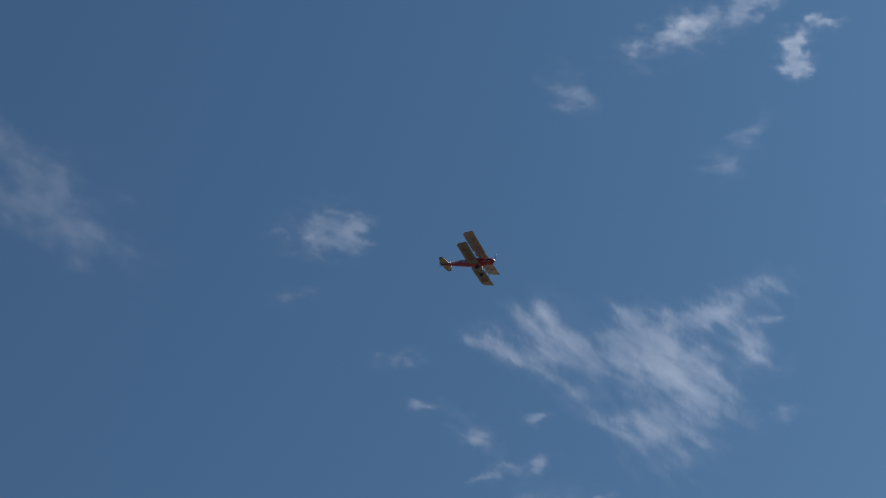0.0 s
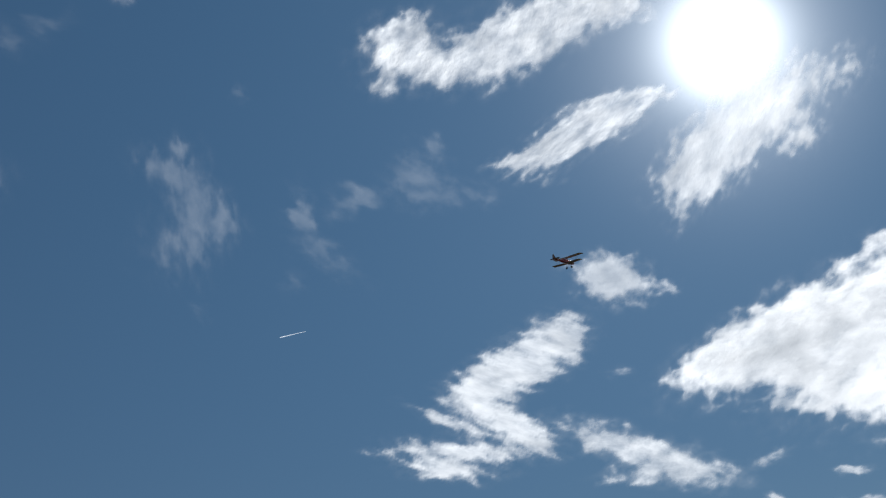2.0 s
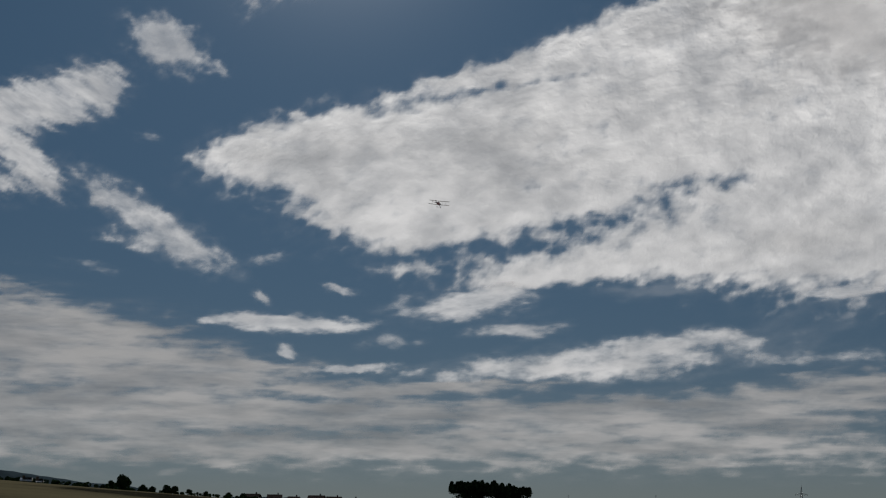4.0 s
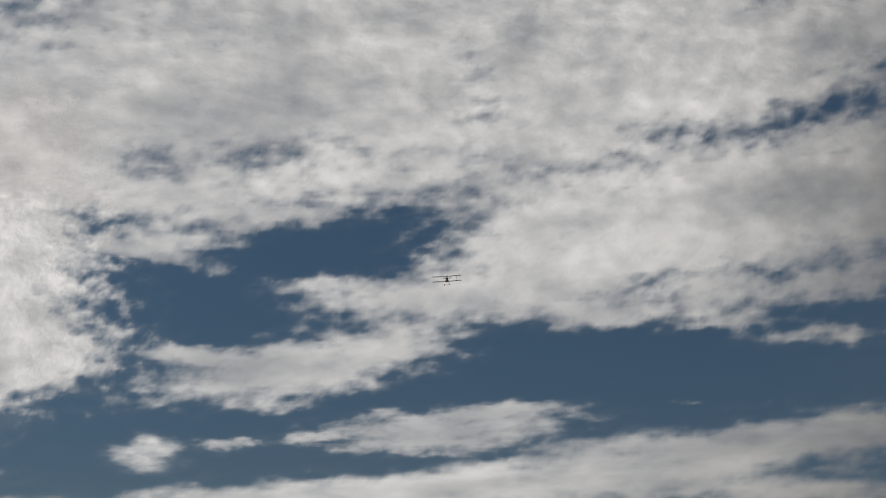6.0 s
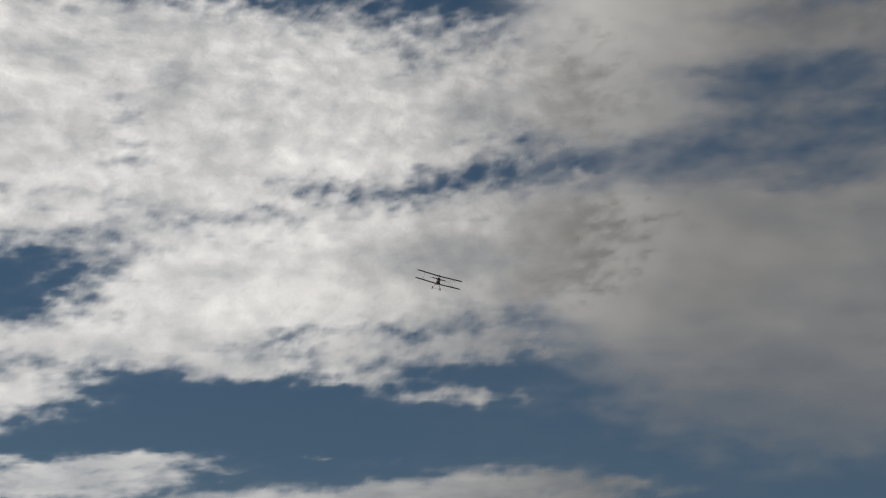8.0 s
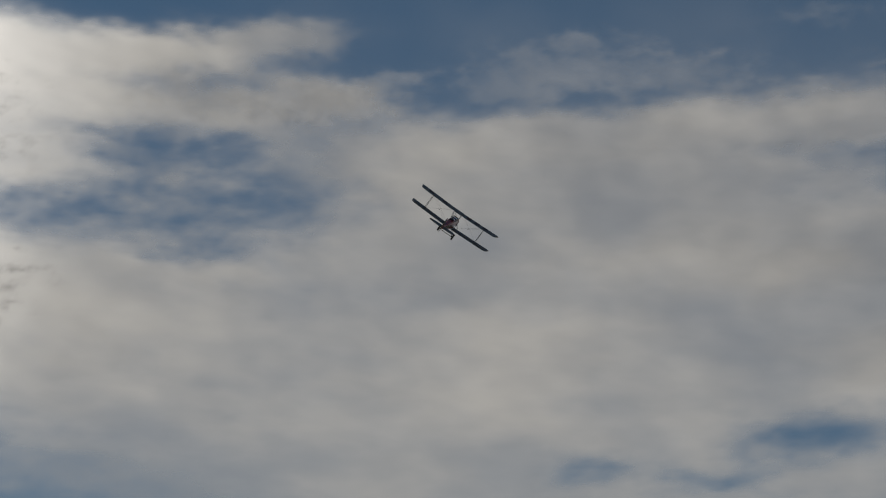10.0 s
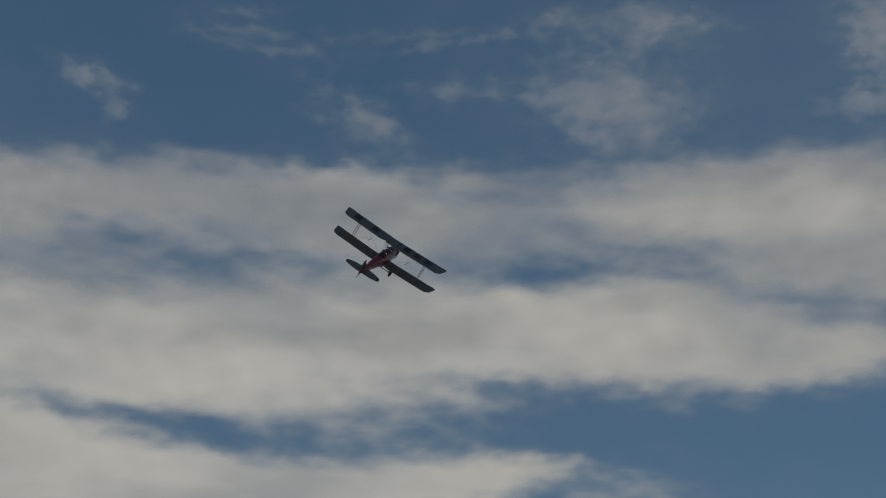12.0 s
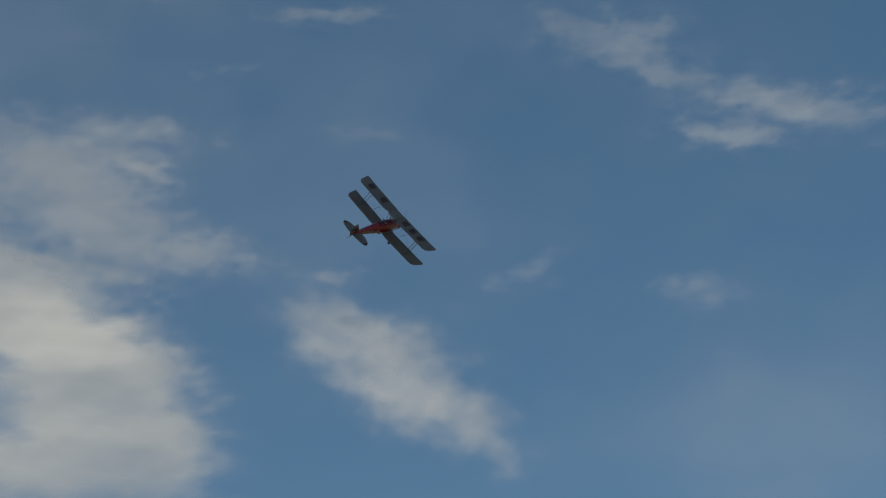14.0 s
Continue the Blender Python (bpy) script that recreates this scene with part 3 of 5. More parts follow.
cloud("torn scraps of thin cloud", "wisp", 6,
      [(-47.0, 26.5, 1.1, 0.5, -38, 0.5), (-45.7, 24.6, 2.0, 0.9, -64, 0.5), (-44.2, 22.7, 1.4, 0.7, -5, 0.55), (-46.1, 23.2, 2.0, 0.4, -14, 0.5), (-43.3, 24.2, 1.0, 0.5, -20, 0.35), (-47.0, 28.4, 1.7, 0.7, -28, 0.3)])
cloud("small thin wisp of cloud", "wisp", 100,
      [(-33.6, 22.9, 1.4, 0.5, -14, 0.6)])
cloud("small thin wisp of cloud", "wisp", 101,
      [(-34.9, 22.5, 1.1, 0.5, -43, 0.55)])
cloud("small thin wisp of cloud", "wisp", 102,
      [(-33.9, 21.1, 1.0, 0.6, -14, 0.3)])
cloud("faint ragged wisp of cloud", "wisp", 103,
      [(-35.2, 19.9, 1.6, 0.5, -25, 0.4)])
cloud("faint ragged wisp of cloud", "wisp", 104,
      [(-42.9, 20.7, 1.5, 0.3, -19, 0.45)])
cloud("small thin wisp of cloud", "wisp", 105,
      [(-22.9, 25.4, 0.6, 0.7, -18, 0.45)])
cloud("small thin wisp of cloud", "wisp", 106,
      [(-22.2, 18.4, 0.9, 0.7, -18, 0.5)])
cloud("small thin wisp of cloud", "wisp", 107,
      [(-25.7, 17.9, 0.9, 0.7, -16, 0.3)])
cloud("faint ragged wisp of cloud", "wisp", 108,
      [(-29.9, 28.6, 2.1, 1.0, 0, 0.45)])
cloud("small thin wisp of cloud", "wisp", 109,
      [(-31.7, 28.4, 1.2, 1.2, -64, 0.4)])
cloud("small thin wisp of cloud", "wisp", 110,
      [(-19.1, 29.0, 1.0, 1.3, 10, 0.7)])
cloud("small thin wisp of cloud", "wisp", 111,
      [(-19.8, 29.8, 1.1, 0.5, -19, 0.4)])
cloud("small thin wisp of cloud", "wisp", 112,
      [(-15.5, 28.4, 0.8, 1.2, -11, 0.45)])
cloud("small thin wisp of cloud", "wisp", 113,
      [(-13.9, 28.3, 1.3, 1.3, -22, 0.5)])
cloud("small thin wisp of cloud", "wisp", 114,
      [(-35.2, 33.6, 1.3, 2.0, -1, 0.55)])
cloud("soft white heap cloud", "wisp", 8,
      [(-45.3, 20.1, 5.0, 2.2, -23, 0.72), (-44.1, 20.0, 2.2, 1.2, -13, 0.55), (-45.9, 21.2, 2.7, 1.7, 7, 0.35)], soft=1.5)
cloud("small bright curled puff of cloud", "wisp", 9,
      [(-26.5, 30.2, 1.2, 1.1, 34, 1.05), (-27.1, 29.6, 0.8, 0.7, 4, 0.9), (-24.9, 30.2, 1.1, 0.5, -37, 0.65), (-25.3, 30.6, 0.7, 0.2, -7, 0.5)], fray=0.9)
cloud("small white puff over a grey veil", "wisp", 10,
      [(-27.2, 32.3, 1.2, 1.0, 14, 1), (-26.0, 32.3, 1.5, 0.6, -16, 0.8), (-29.7, 33.0, 4.2, 1.5, -14, 0.34)], soft=1.5)
cloud("wispy cloud with a trailing veil", "wisp", 13,
      [(-26.0, 23.0, 2.5, 1.1, -31, 0.75), (-25.4, 21.7, 1.5, 2.7, -5, 0.8), (-24.5, 20.8, 1.5, 1.5, -17, 0.55), (-26.4, 20.4, 2.2, 2.2, -16, 0.35), (-25.7, 24.0, 0.9, 0.7, -17, 0.4)], grain=(-85, 2.2))
cloud("thin curved wisp of cloud", "wisp", 14,
      [(-21.4, 20.7, 0.8, 2.1, -6, 0.65), (-20.7, 19.1, 2.5, 0.9, -48, 0.7)])
cloud("small ragged wisp of cloud", "wisp", 16,
      [(-19.2, 21.0, 2.1, 1.0, -1, 0.75)])
cloud("faint wispy patch of cloud", "wisp", 17,
      [(-16.8, 21.4, 1.8, 2.0, -60, 0.65), (-15.8, 22.2, 0.6, 1.2, 0, 0.5), (-15.2, 20.4, 3.2, 0.9, -10, 0.25)])
cloud("bright heaped white cloud with ragged lower edge", "puff", 18,
      [(-16.2, 26.0, 3.1, 2.3, 3, 1), (-15.0, 24.9, 2.7, 1.4, -12, 0.85), (-12.4, 25.2, 3.9, 2.3, 6, 1), (-10.4, 25.6, 4.5, 2.0, 6, 1), (-8.3, 25.7, 4.1, 1.6, -5, 1), (-17.4, 24.7, 1.4, 0.6, 19, 0.5)], grain=(35, 1.3))
cloud("bright mottled white cloud bank", "puff", 19,
      [(-10.8, 21.4, 3.9, 1.4, 14, 0.95), (-9.1, 21.9, 3.7, 1.6, 3, 0.95), (-7.4, 22.3, 2.9, 0.6, -10, 0.75), (-12.5, 21.0, 2.7, 0.7, -8, 0.8), (-11.8, 20.1, 1.8, 0.4, -14, 0.4)], grain=(22, 2.4), fray=1.0)
cloud("thin glowing cloud below the sun", "puff", 20,
      [(-3.7, 20.6, 5.1, 2.7, 21, 1), (-6.0, 19.4, 3.7, 2.3, 29, 1), (-2.2, 19.4, 2.0, 1.4, 3, 0.55), (-7.2, 17.9, 0.7, 1.4, -25, 0.45), (-0.5, 21.2, 3.1, 1.8, 2, 0.45)], soft=1.3, fray=0.7, grain=(50, 1.8))
cloud("round white puff of cloud", "puff", 21,
      [(-10.4, 16.2, 2.9, 1.7, -22, 1), (-8.6, 15.5, 1.4, 0.5, -14, 0.5)], fray=0.55, soft=1.7, grain=(-5, 1.2))
cloud("curled white cloud with streaked tail", "puff", 22,
      [(-12.6, 14.5, 2.0, 1.7, 17, 1), (-14.5, 14.0, 4.1, 1.8, 20, 1), (-15.9, 13.3, 2.5, 1.6, 8, 1), (-15.4, 12.1, 3.9, 1.1, -37, 0.9), (-14.7, 11.4, 2.5, 1.0, -42, 0.75), (-17.4, 12.4, 3.1, 0.5, -34, 0.75), (-17.1, 11.3, 4.7, 0.8, -17, 0.85), (-17.9, 10.8, 3.7, 0.8, -17, 0.85), (-13.7, 13.5, 2.3, 0.8, 2, 0.75), (-19.6, 11.8, 2.5, 0.3, -9, 0.5)], grain=(-25, 2.4), fray=0.85, soft=1.3)
cloud("mottled flat white cloud", "puff", 23,
      [(-11.8, 10.5, 3.9, 1.2, -33, 0.85), (-10.2, 9.5, 4.1, 1.5, -28, 0.9), (-8.7, 8.7, 2.9, 1.0, -23, 0.75), (-11.5, 9.1, 2.5, 0.5, -13, 0.6)], grain=(-12, 1.5), fray=1.15, soft=1.3)
cloud("huge white cloud bank lit from behind", "bank", 24,
      [(-7.0, 12.5, 3.1, 1.0, 6, 1), (-5.4, 12.8, 6.3, 2.0, 16, 1), (-3.1, 12.6, 5.9, 1.8, 15, 1), (-4.1, 11.4, 3.1, 1.0, -13, 0.9), (0.7, 12.1, 10.2, 4.3, 9, 1.1), (-3.0, 10.1, 3.7, 0.8, -11, 0.75), (-1.2, 9.4, 3.3, 0.7, 6, 0.5), (-1.7, 8.4, 2.7, 0.4, 4, 0.5), (3.4, 13.9, 10.2, 3.1, 15, 1.05), (5.5, 11.7, 12.3, 3.5, 8, 1.1), (9.7, 14.8, 12.7, 4.7, 15, 1.1), (13.7, 13.3, 10.6, 9.4, 3, 1.1), (1.4, 10.1, 5.3, 1.0, 6, 0.85), (9.6, 9.2, 14.7, 1.8, 4, 1.05), (4.3, 8.4, 6.8, 0.7, 8, 0.85), (14.6, 9.5, 8.6, 2.9, 1, 1)]
      + [(1.3, 15.4, 5.3, 0.9, 15, 0.7), (4.5, 16.2, 5.3, 1.2, 17, 0.85), (8.7, 17.3, 6.6, 1.8, 14, 0.95), (12.8, 17.3, 8.6, 2.5, 5, 1), (9.2, 11.6, 3.9, 0.5, 2, -0.45), (6.9, 10.7, 5.1, 0.7, 14, -0.4125), (2.8, 9.2, 5.9, 0.7, 5, -0.5625), (2.4, 15.1, 4.9, 0.3, 9, -0.4125), (4.5, 10.1, 4.5, 0.5, 4, -0.375), (9.3, 16.2, 1.4, 1.2, -2, -0.15), (3.2, 11.9, 1.2, 1.6, 20, -0.15), (5.3, 13.3, 2.0, 1.6, 0, -0.15), (12.5, 14.7, 3.3, 2.0, -2, -0.1875)], grain=(14, 1.5))
cloud("flat thin cloud streak", "wisp", 40,
      [(8.2, 7.7, 3.7, 0.8, 0, 0.9)], grain=(3, 3))
cloud("flat white cloud streak", "puff", 39,
      [(14.5, 7.6, 3.9, 0.7, 2, 0.85)], grain=(3, 3))
cloud("small flat white cloud", "puff", 25,
      [(0.7, 7.1, 4.7, 1.1, 4, 0.9), (2.1, 7.6, 3.3, 0.7, 9, 0.75)], grain=(6, 3))
cloud("small flat white cloud", "puff", 26,
      [(2.8, 6.3, 3.5, 0.6, 3, 0.85)], grain=(3, 3))
cloud("long rippled white cloud", "bank", 28,
      [(6.1, 5.2, 11.1, 1.1, 4, 0.9), (8.5, 5.9, 5.1, 0.7, 5, 0.8), (10.3, 6.0, 2.0, 0.6, -15, 0.7), (2.2, 4.8, 6.1, 0.6, 4, 0.7), (6.9, 4.6, 4.9, 0.4, 2, 0.55)], grain=(5, 2.2), fray=1.15, soft=1.1)
cloud("flat rippled cloud streak", "bank", 41,
      [(13.5, 5.3, 6.8, 0.7, 2, 0.65)], grain=(3, 2.4), fray=1.0, soft=1.1)
cloud("faint slanting veil of cloud", "wisp", 42,
      [(13.9, 6.5, 8.0, 1.5, 17, 0.5)], grain=(20, 3))
cloud("flat white cloud with a darker base", "puff", 27,
      [(-6.2, 6.4, 4.7, 0.7, -1, 1), (-3.7, 6.3, 2.7, 0.5, 4, 0.85)], grain=(0, 3), fray=0.7)
cloud("small scrap of white cloud", "puff", 130,
      [(-3.7, 7.6, 1.4, 0.4, -14, 0.75)], grain=(-15, 2.2))
cloud("tiny scrap of white cloud", "puff", 131,
      [(-6.6, 7.3, 0.8, 0.4, -33, 0.9)], grain=(-35, 2.2))
cloud("tiny scrap of white cloud", "puff", 132,
      [(-5.6, 5.4, 0.9, 0.5, -29, 0.75)], grain=(-30, 2.2))
cloud("small scrap of white cloud", "puff", 133,
      [(-1.9, 5.8, 2.3, 0.7, 1, 0.6)], grain=(0, 2.2))
cloud("small scrap of white cloud", "puff", 134,
      [(-3.3, 4.8, 4.1, 0.4, 3, 0.85)], grain=(2, 2.2))
cloud("small scrap of white cloud", "puff", 135,
      [(-6.3, 8.7, 1.8, 0.5, 10, 0.7)], grain=(8, 2.2))
cloud("small scrap of white cloud", "puff", 136,
      [(-6.5, 10.5, 1.4, 0.4, 2, 0.4)], grain=(0, 2.2))
cloud("tiny scrap of white cloud", "puff", 137,
      [(-10.9, 12.9, 1.1, 0.4, -7, 0.45)], grain=(-10, 2.2))
cloud("tiny scrap of white cloud", "puff", 138,
      [(-8.7, 13.1, 0.7, 0.3, 13, 0.5)], grain=(10, 2.2))
cloud("small scrap of white cloud", "puff", 139,
      [(-12.9, 8.2, 2.5, 0.5, -7, 0.45)], grain=(-10, 2.2))
cloud("broad grey cloud bank low over the land", "layer", 29,
      [(-14.5, 5.8, 11.5, 2.3, -5, 1), (-20.3, 5.3, 10.2, 4.1, 3, 1), (-10.7, 4.6, 9.8, 1.4, -1, 1), (-6.5, 4.7, 3.7, 0.7, 1, 0.6), (-13.0, 3.1, 18.4, 1.8, 2, 1), (-5.7, 3.1, 12.3, 1.1, 2, 0.9), (-1.2, 4.1, 9.4, 0.5, 3, 0.85), (-9.6, 1.7, 16.4, 1.4, 1, 0.85), (3.5, 3.2, 12.7, 1.2, 2, 0.85), (10.5, 3.3, 13.1, 1.8, 2, 0.7), (14.8, 4.2, 6.8, 1.2, 5, 0.75), (-1.6, 1.8, 26.6, 1.6, 1, 0.7), (10.5, 1.8, 16.4, 2.0, 0, 0.55), (-5.6, 0.8, 36.9, 1.2, 1, 0.55), (-6.2, 5.8, 3.3, 0.4, 1, -0.4), (-4.5, 3.7, 4.9, 0.3, 1, -0.35)]
      + [(4.1, 3.9, 4.9, 0.2, 3, -0.4), (-5.7, 2.5, 10.2, 0.3, 2, -0.25)], grain=(0, 5))
cloud("vast white and grey cloud mass", "deck", 43,
      [(31.8, 22.4, 28.3, 4.1, 1, 1), (25.0, 19.5, 18.8, 4.9, 4, 1.1), (34.8, 19.3, 14.3, 5.7, 0, 1.1), (42.7, 20.1, 12.1, 4.1, -2, 1), (48.0, 21.2, 6.0, 3.4, -5, 0.9), (17.6, 18.0, 11.3, 5.7, 6, 1), (22.5, 15.7, 7.2, 2.4, 4, 0.8), (28.6, 16.3, 7.9, 1.5, 2, 0.75), (25.2, 14.9, 6.2, 0.8, 6, 0.65), (35.8, 16.5, 6.8, 2.1, 10, 0.7), (21.3, 13.7, 5.3, 0.9, 3, 0.75), (22.3, 13.1, 4.7, 0.5, -9, 0.5), (33.2, 19.6, 2.1, 2.8, 11, -0.2975), (46.2, 18.3, 6.0, 0.8, 7, -0.51), (42.7, 17.5, 4.9, 0.7, -10, -0.34), (48.7, 19.5, 4.1, 1.3, -4, -0.34)]
      + [(24.5, 16.8, 2.6, 1.1, 3, -0.2975), (36.2, 16.7, 4.9, 0.8, 8, -0.2975), (21.0, 16.7, 3.0, 0.9, 4, -0.3825), (42.6, 14.9, 15.5, 4.3, 7, 1.1), (46.2, 15.9, 9.0, 4.1, 7, 1.1), (36.8, 12.9, 11.7, 1.9, 7, 1), (31.9, 12.0, 9.4, 1.1, 3, 0.85), (27.5, 12.4, 4.3, 0.7, 2, 0.75), (45.7, 12.2, 8.3, 1.3, -2, 0.7), (37.5, 11.4, 5.1, 1.1, 0, 0.75), (46.0, 10.4, 5.7, 0.8, 1, 0.55), (42.1, 11.1, 4.1, 0.8, -1, 0.5), (35.8, 14.7, 6.8, 2.1, 16, 0.85), (41.2, 11.9, 6.0, 1.1, -1, 0.6), (30.0, 11.0, 9.4, 0.6, 5, 0.5), (39.6, 12.5, 1.7, 1.1, -1, -0.3825)]
      + [(43.5, 12.6, 2.6, 0.7, -2, -0.3825), (41.9, 9.8, 11.3, 0.6, -1, -0.34)], grain=(7, 2.0))
cloud("flat white cloud with smooth top", "deck", 45,
      [(26.3, 9.4, 10.2, 1.9, 8, 0.9), (22.8, 9.8, 4.1, 0.7, -3, 0.75), (29.1, 10.2, 6.8, 1.1, 11, 0.75), (25.5, 8.1, 3.2, 0.5, 1, 0.5)], grain=(5, 2.4))
cloud("flat white cloud streak", "deck", 46,
      [(32.0, 7.4, 8.9, 1.3, 3, 0.85), (34.1, 8.0, 4.9, 0.5, 4, 0.75), (31.1, 6.7, 7.2, 0.8, 1, 0.7)], grain=(3, 3))
cloud("long rippled white cloud bank", "deck", 47,
      [(43.3, 6.7, 14.7, 1.3, 2, 0.95), (48.1, 7.3, 7.2, 1.0, 1, 0.8), (37.7, 5.7, 19.8, 1.2, 4, 0.95), (32.0, 5.2, 13.9, 1.1, 2, 0.9), (48.9, 6.0, 4.9, 2.4, -21, 0.65), (26.1, 4.8, 10.6, 0.8, 1, 0.8), (43.2, 5.0, 17.0, 1.1, -1, 0.8), (45.7, 6.1, 4.1, 0.5, 9, -0.4675), (47.6, 5.4, 2.3, 1.1, -21, -0.425), (40.6, 4.8, 2.3, 0.8, 0, -0.34)], grain=(4, 3))
cloud("small white cloud in the blue", "puff", 160,
      [(21.4, 6.2, 2.8, 1.7, -8, 0.9)], grain=(3, 2.4))
cloud("small white cloud in the blue", "puff", 161,
      [(24.1, 6.7, 2.8, 0.5, 4, 0.75)], grain=(3, 2.4))
cloud("small white cloud in the blue", "puff", 162,
      [(27.2, 7.0, 2.3, 0.5, 1, 0.8)], grain=(3, 2.4))
cloud("tiny white puff of cloud", "puff", 163,
      [(31.5, 14.0, 1.2, 0.5, 1, 0.6)], grain=(3, 2.4))
cloud("small white cloud in the blue", "puff", 164,
      [(42.9, 8.0, 3.0, 0.4, 2, 0.35)], grain=(3, 2.4))
cloud("tiny white puff of cloud", "puff", 165,
      [(40.7, 8.2, 1.3, 0.3, -1, 0.4)], grain=(3, 2.4))
cloud("faint flat cloud streak", "wisp", 51,
      [(47.6, 8.0, 6.2, 0.8, 2, 0.6)], grain=(4, 3))
cloud("vast soft white and grey cloud layer with blue gaps", "soft", 54,
      [(56.2, 24.6, 11.5, 2.0, 7, 0.8), (61.9, 25.5, 5.3, 1.2, 10, 0.7), (51.2, 23.1, 4.9, 4.9, 6, 0.85), (55.7, 22.9, 9.0, 1.6, 4, 0.7), (52.7, 20.6, 5.3, 1.6, 5, 0.8), (58.6, 20.6, 13.1, 2.7, 3, 0.45), (61.4, 22.8, 5.1, 1.4, -3, 0.55), (55.5, 16.6, 12.3, 2.9, 0, 1), (54.7, 14.1, 9.4, 5.3, 3, 1), (64.0, 23.8, 3.5, 1.2, 0, 0.8), (61.9, 23.4, 2.3, 0.8, 4, 0.5), (74.0, 22.0, 20.5, 2.5, 4, 1), (85.3, 21.6, 16.4, 1.7, -2, 1), (72.8, 18.8, 24.6, 5.3, 3, 1.1), (85.7, 18.5, 18.4, 5.3, -1, 1), (68.8, 14.1, 28.7, 6.1, 3, 1.1)]
      + [(85.5, 14.2, 16.4, 4.1, -1, 1), (71.1, 10.3, 30.7, 4.1, 3, 1), (86.4, 10.1, 14.3, 2.7, 0, 0.8), (62.8, 22.7, 7.0, 1.2, 7, 0.7), (85.6, 22.3, 16.4, 1.8, 6, 1), (102.7, 23.0, 15.6, 2.3, 1, 1), (84.0, 17.4, 18.4, 3.3, 5, 1), (101.0, 18.2, 18.4, 2.3, 3, 0.95), (90.5, 14.0, 20.5, 4.1, -1, 1.1), (98.9, 12.3, 28.7, 2.7, 1, 1.1), (107.4, 19.9, 10.2, 1.8, -2, 0.85), (109.8, 13.5, 7.4, 0.8, 3, 0.9), (95.8, 17.7, 30.7, 8.6, 2, 0.75), (106.2, 22.5, 10.2, 2.5, 4, 0.95), (126.2, 22.9, 16.8, 3.1, -4, 1), (135.7, 23.0, 7.8, 2.3, -6, 0.85)]
      + [(116.3, 19.8, 10.6, 1.6, 8, 0.95), (107.2, 18.4, 10.6, 2.7, 5, 1), (130.5, 20.2, 11.5, 3.1, -3, 0.85), (118.7, 17.9, 18.4, 2.3, 1, 0.9), (115.5, 22.9, 6.1, 2.0, 2, 0.8), (118.7, 19.9, 28.7, 5.3, 1, 0.75), (139.2, 23.4, 13.1, 2.3, 1, 1), (132.2, 21.6, 6.8, 5.1, 3, 1.05), (144.9, 21.9, 8.8, 3.1, -26, 1), (148.7, 18.6, 6.8, 5.3, -43, 1.05), (136.8, 17.7, 11.5, 4.1, -14, 1), (143.9, 16.5, 10.2, 1.8, -1, 0.8), (140.3, 19.4, 8.6, 3.9, -20, 0.5), (58.9, 21.3, 5.3, 1.0, 8, -0.51), (63.2, 22.5, 3.3, 0.6, 6, -0.425), (61.0, 19.7, 9.8, 3.1, 7, -0.425)]
      + [(59.0, 17.8, 4.1, 0.8, 7, -0.425), (84.9, 21.3, 10.6, 1.1, -6, -0.4675), (87.7, 17.6, 5.3, 1.2, -2, -0.255), (82.6, 11.4, 6.1, 1.8, 5, -0.7225), (78.3, 9.9, 4.1, 1.0, 1, -0.595), (87.4, 10.7, 4.1, 1.0, 0, -0.425), (74.6, 10.5, 4.1, 1.2, 2, -0.51), (88.0, 20.0, 10.6, 1.6, -1, -0.4675), (99.7, 20.9, 10.6, 1.8, -4, -0.5525), (111.6, 20.7, 5.3, 1.6, -4, -0.425), (89.3, 16.1, 5.7, 0.9, -1, -0.34), (99.5, 14.6, 9.4, 1.4, -6, -0.765), (93.8, 15.3, 4.9, 0.7, -4, -0.425), (111.3, 16.5, 4.9, 1.3, -3, -0.5525), (109.6, 15.0, 7.8, 1.6, -2, -0.425), (112.3, 12.9, 3.3, 1.2, 8, -0.68)]
      + [(105.2, 16.9, 4.1, 1.2, -1, -0.255), (116.2, 15.1, 6.6, 2.0, -1, -0.2975), (110.3, 22.5, 8.6, 2.3, 0, -0.2975), (120.5, 20.6, 6.1, 1.2, -11, -0.255), (113.9, 20.8, 7.0, 1.0, 0, -0.425), (121.3, 19.5, 8.6, 0.9, -16, -0.425), (126.2, 19.1, 8.6, 1.2, -1, -0.2975), (136.7, 19.7, 3.9, 2.7, -5, -0.765), (110.4, 23.5, 4.1, 0.8, 5, -0.2975), (138.6, 20.0, 4.7, 1.8, -17, -0.6375), (142.2, 17.7, 3.9, 1.4, -36, -0.5525), (135.5, 22.5, 4.5, 0.6, 2, -0.255), (144.0, 20.6, 2.9, 1.2, -31, -0.255)], grain=(-3, 2.4))
cloud("hazy hump of cloud", "smear", 58,
      [(73.0, 24.9, 5.9, 1.8, 3, 0.8), (77.0, 24.6, 7.7, 1.6, -4, 0.8), (74.3, 25.8, 2.0, 0.7, 2, 0.7), (71.2, 24.0, 4.5, 1.1, 3, 0.7)])
cloud("low hazy cloud rolls above a bank", "smear", 59,
      [(59.3, 23.5, 5.0, 1.8, 8, 0.9), (64.4, 23.5, 5.9, 1.4, 9, 0.75), (67.0, 24.4, 3.2, 0.5, 9, 0.6), (86.0, 24.4, 2.5, 0.6, -3, 0.4)])
cloud("small faint cloud in the blue", "smear", 55,
      [(83.1, 26.2, 3.6, 1.3, -5, 0.55)])
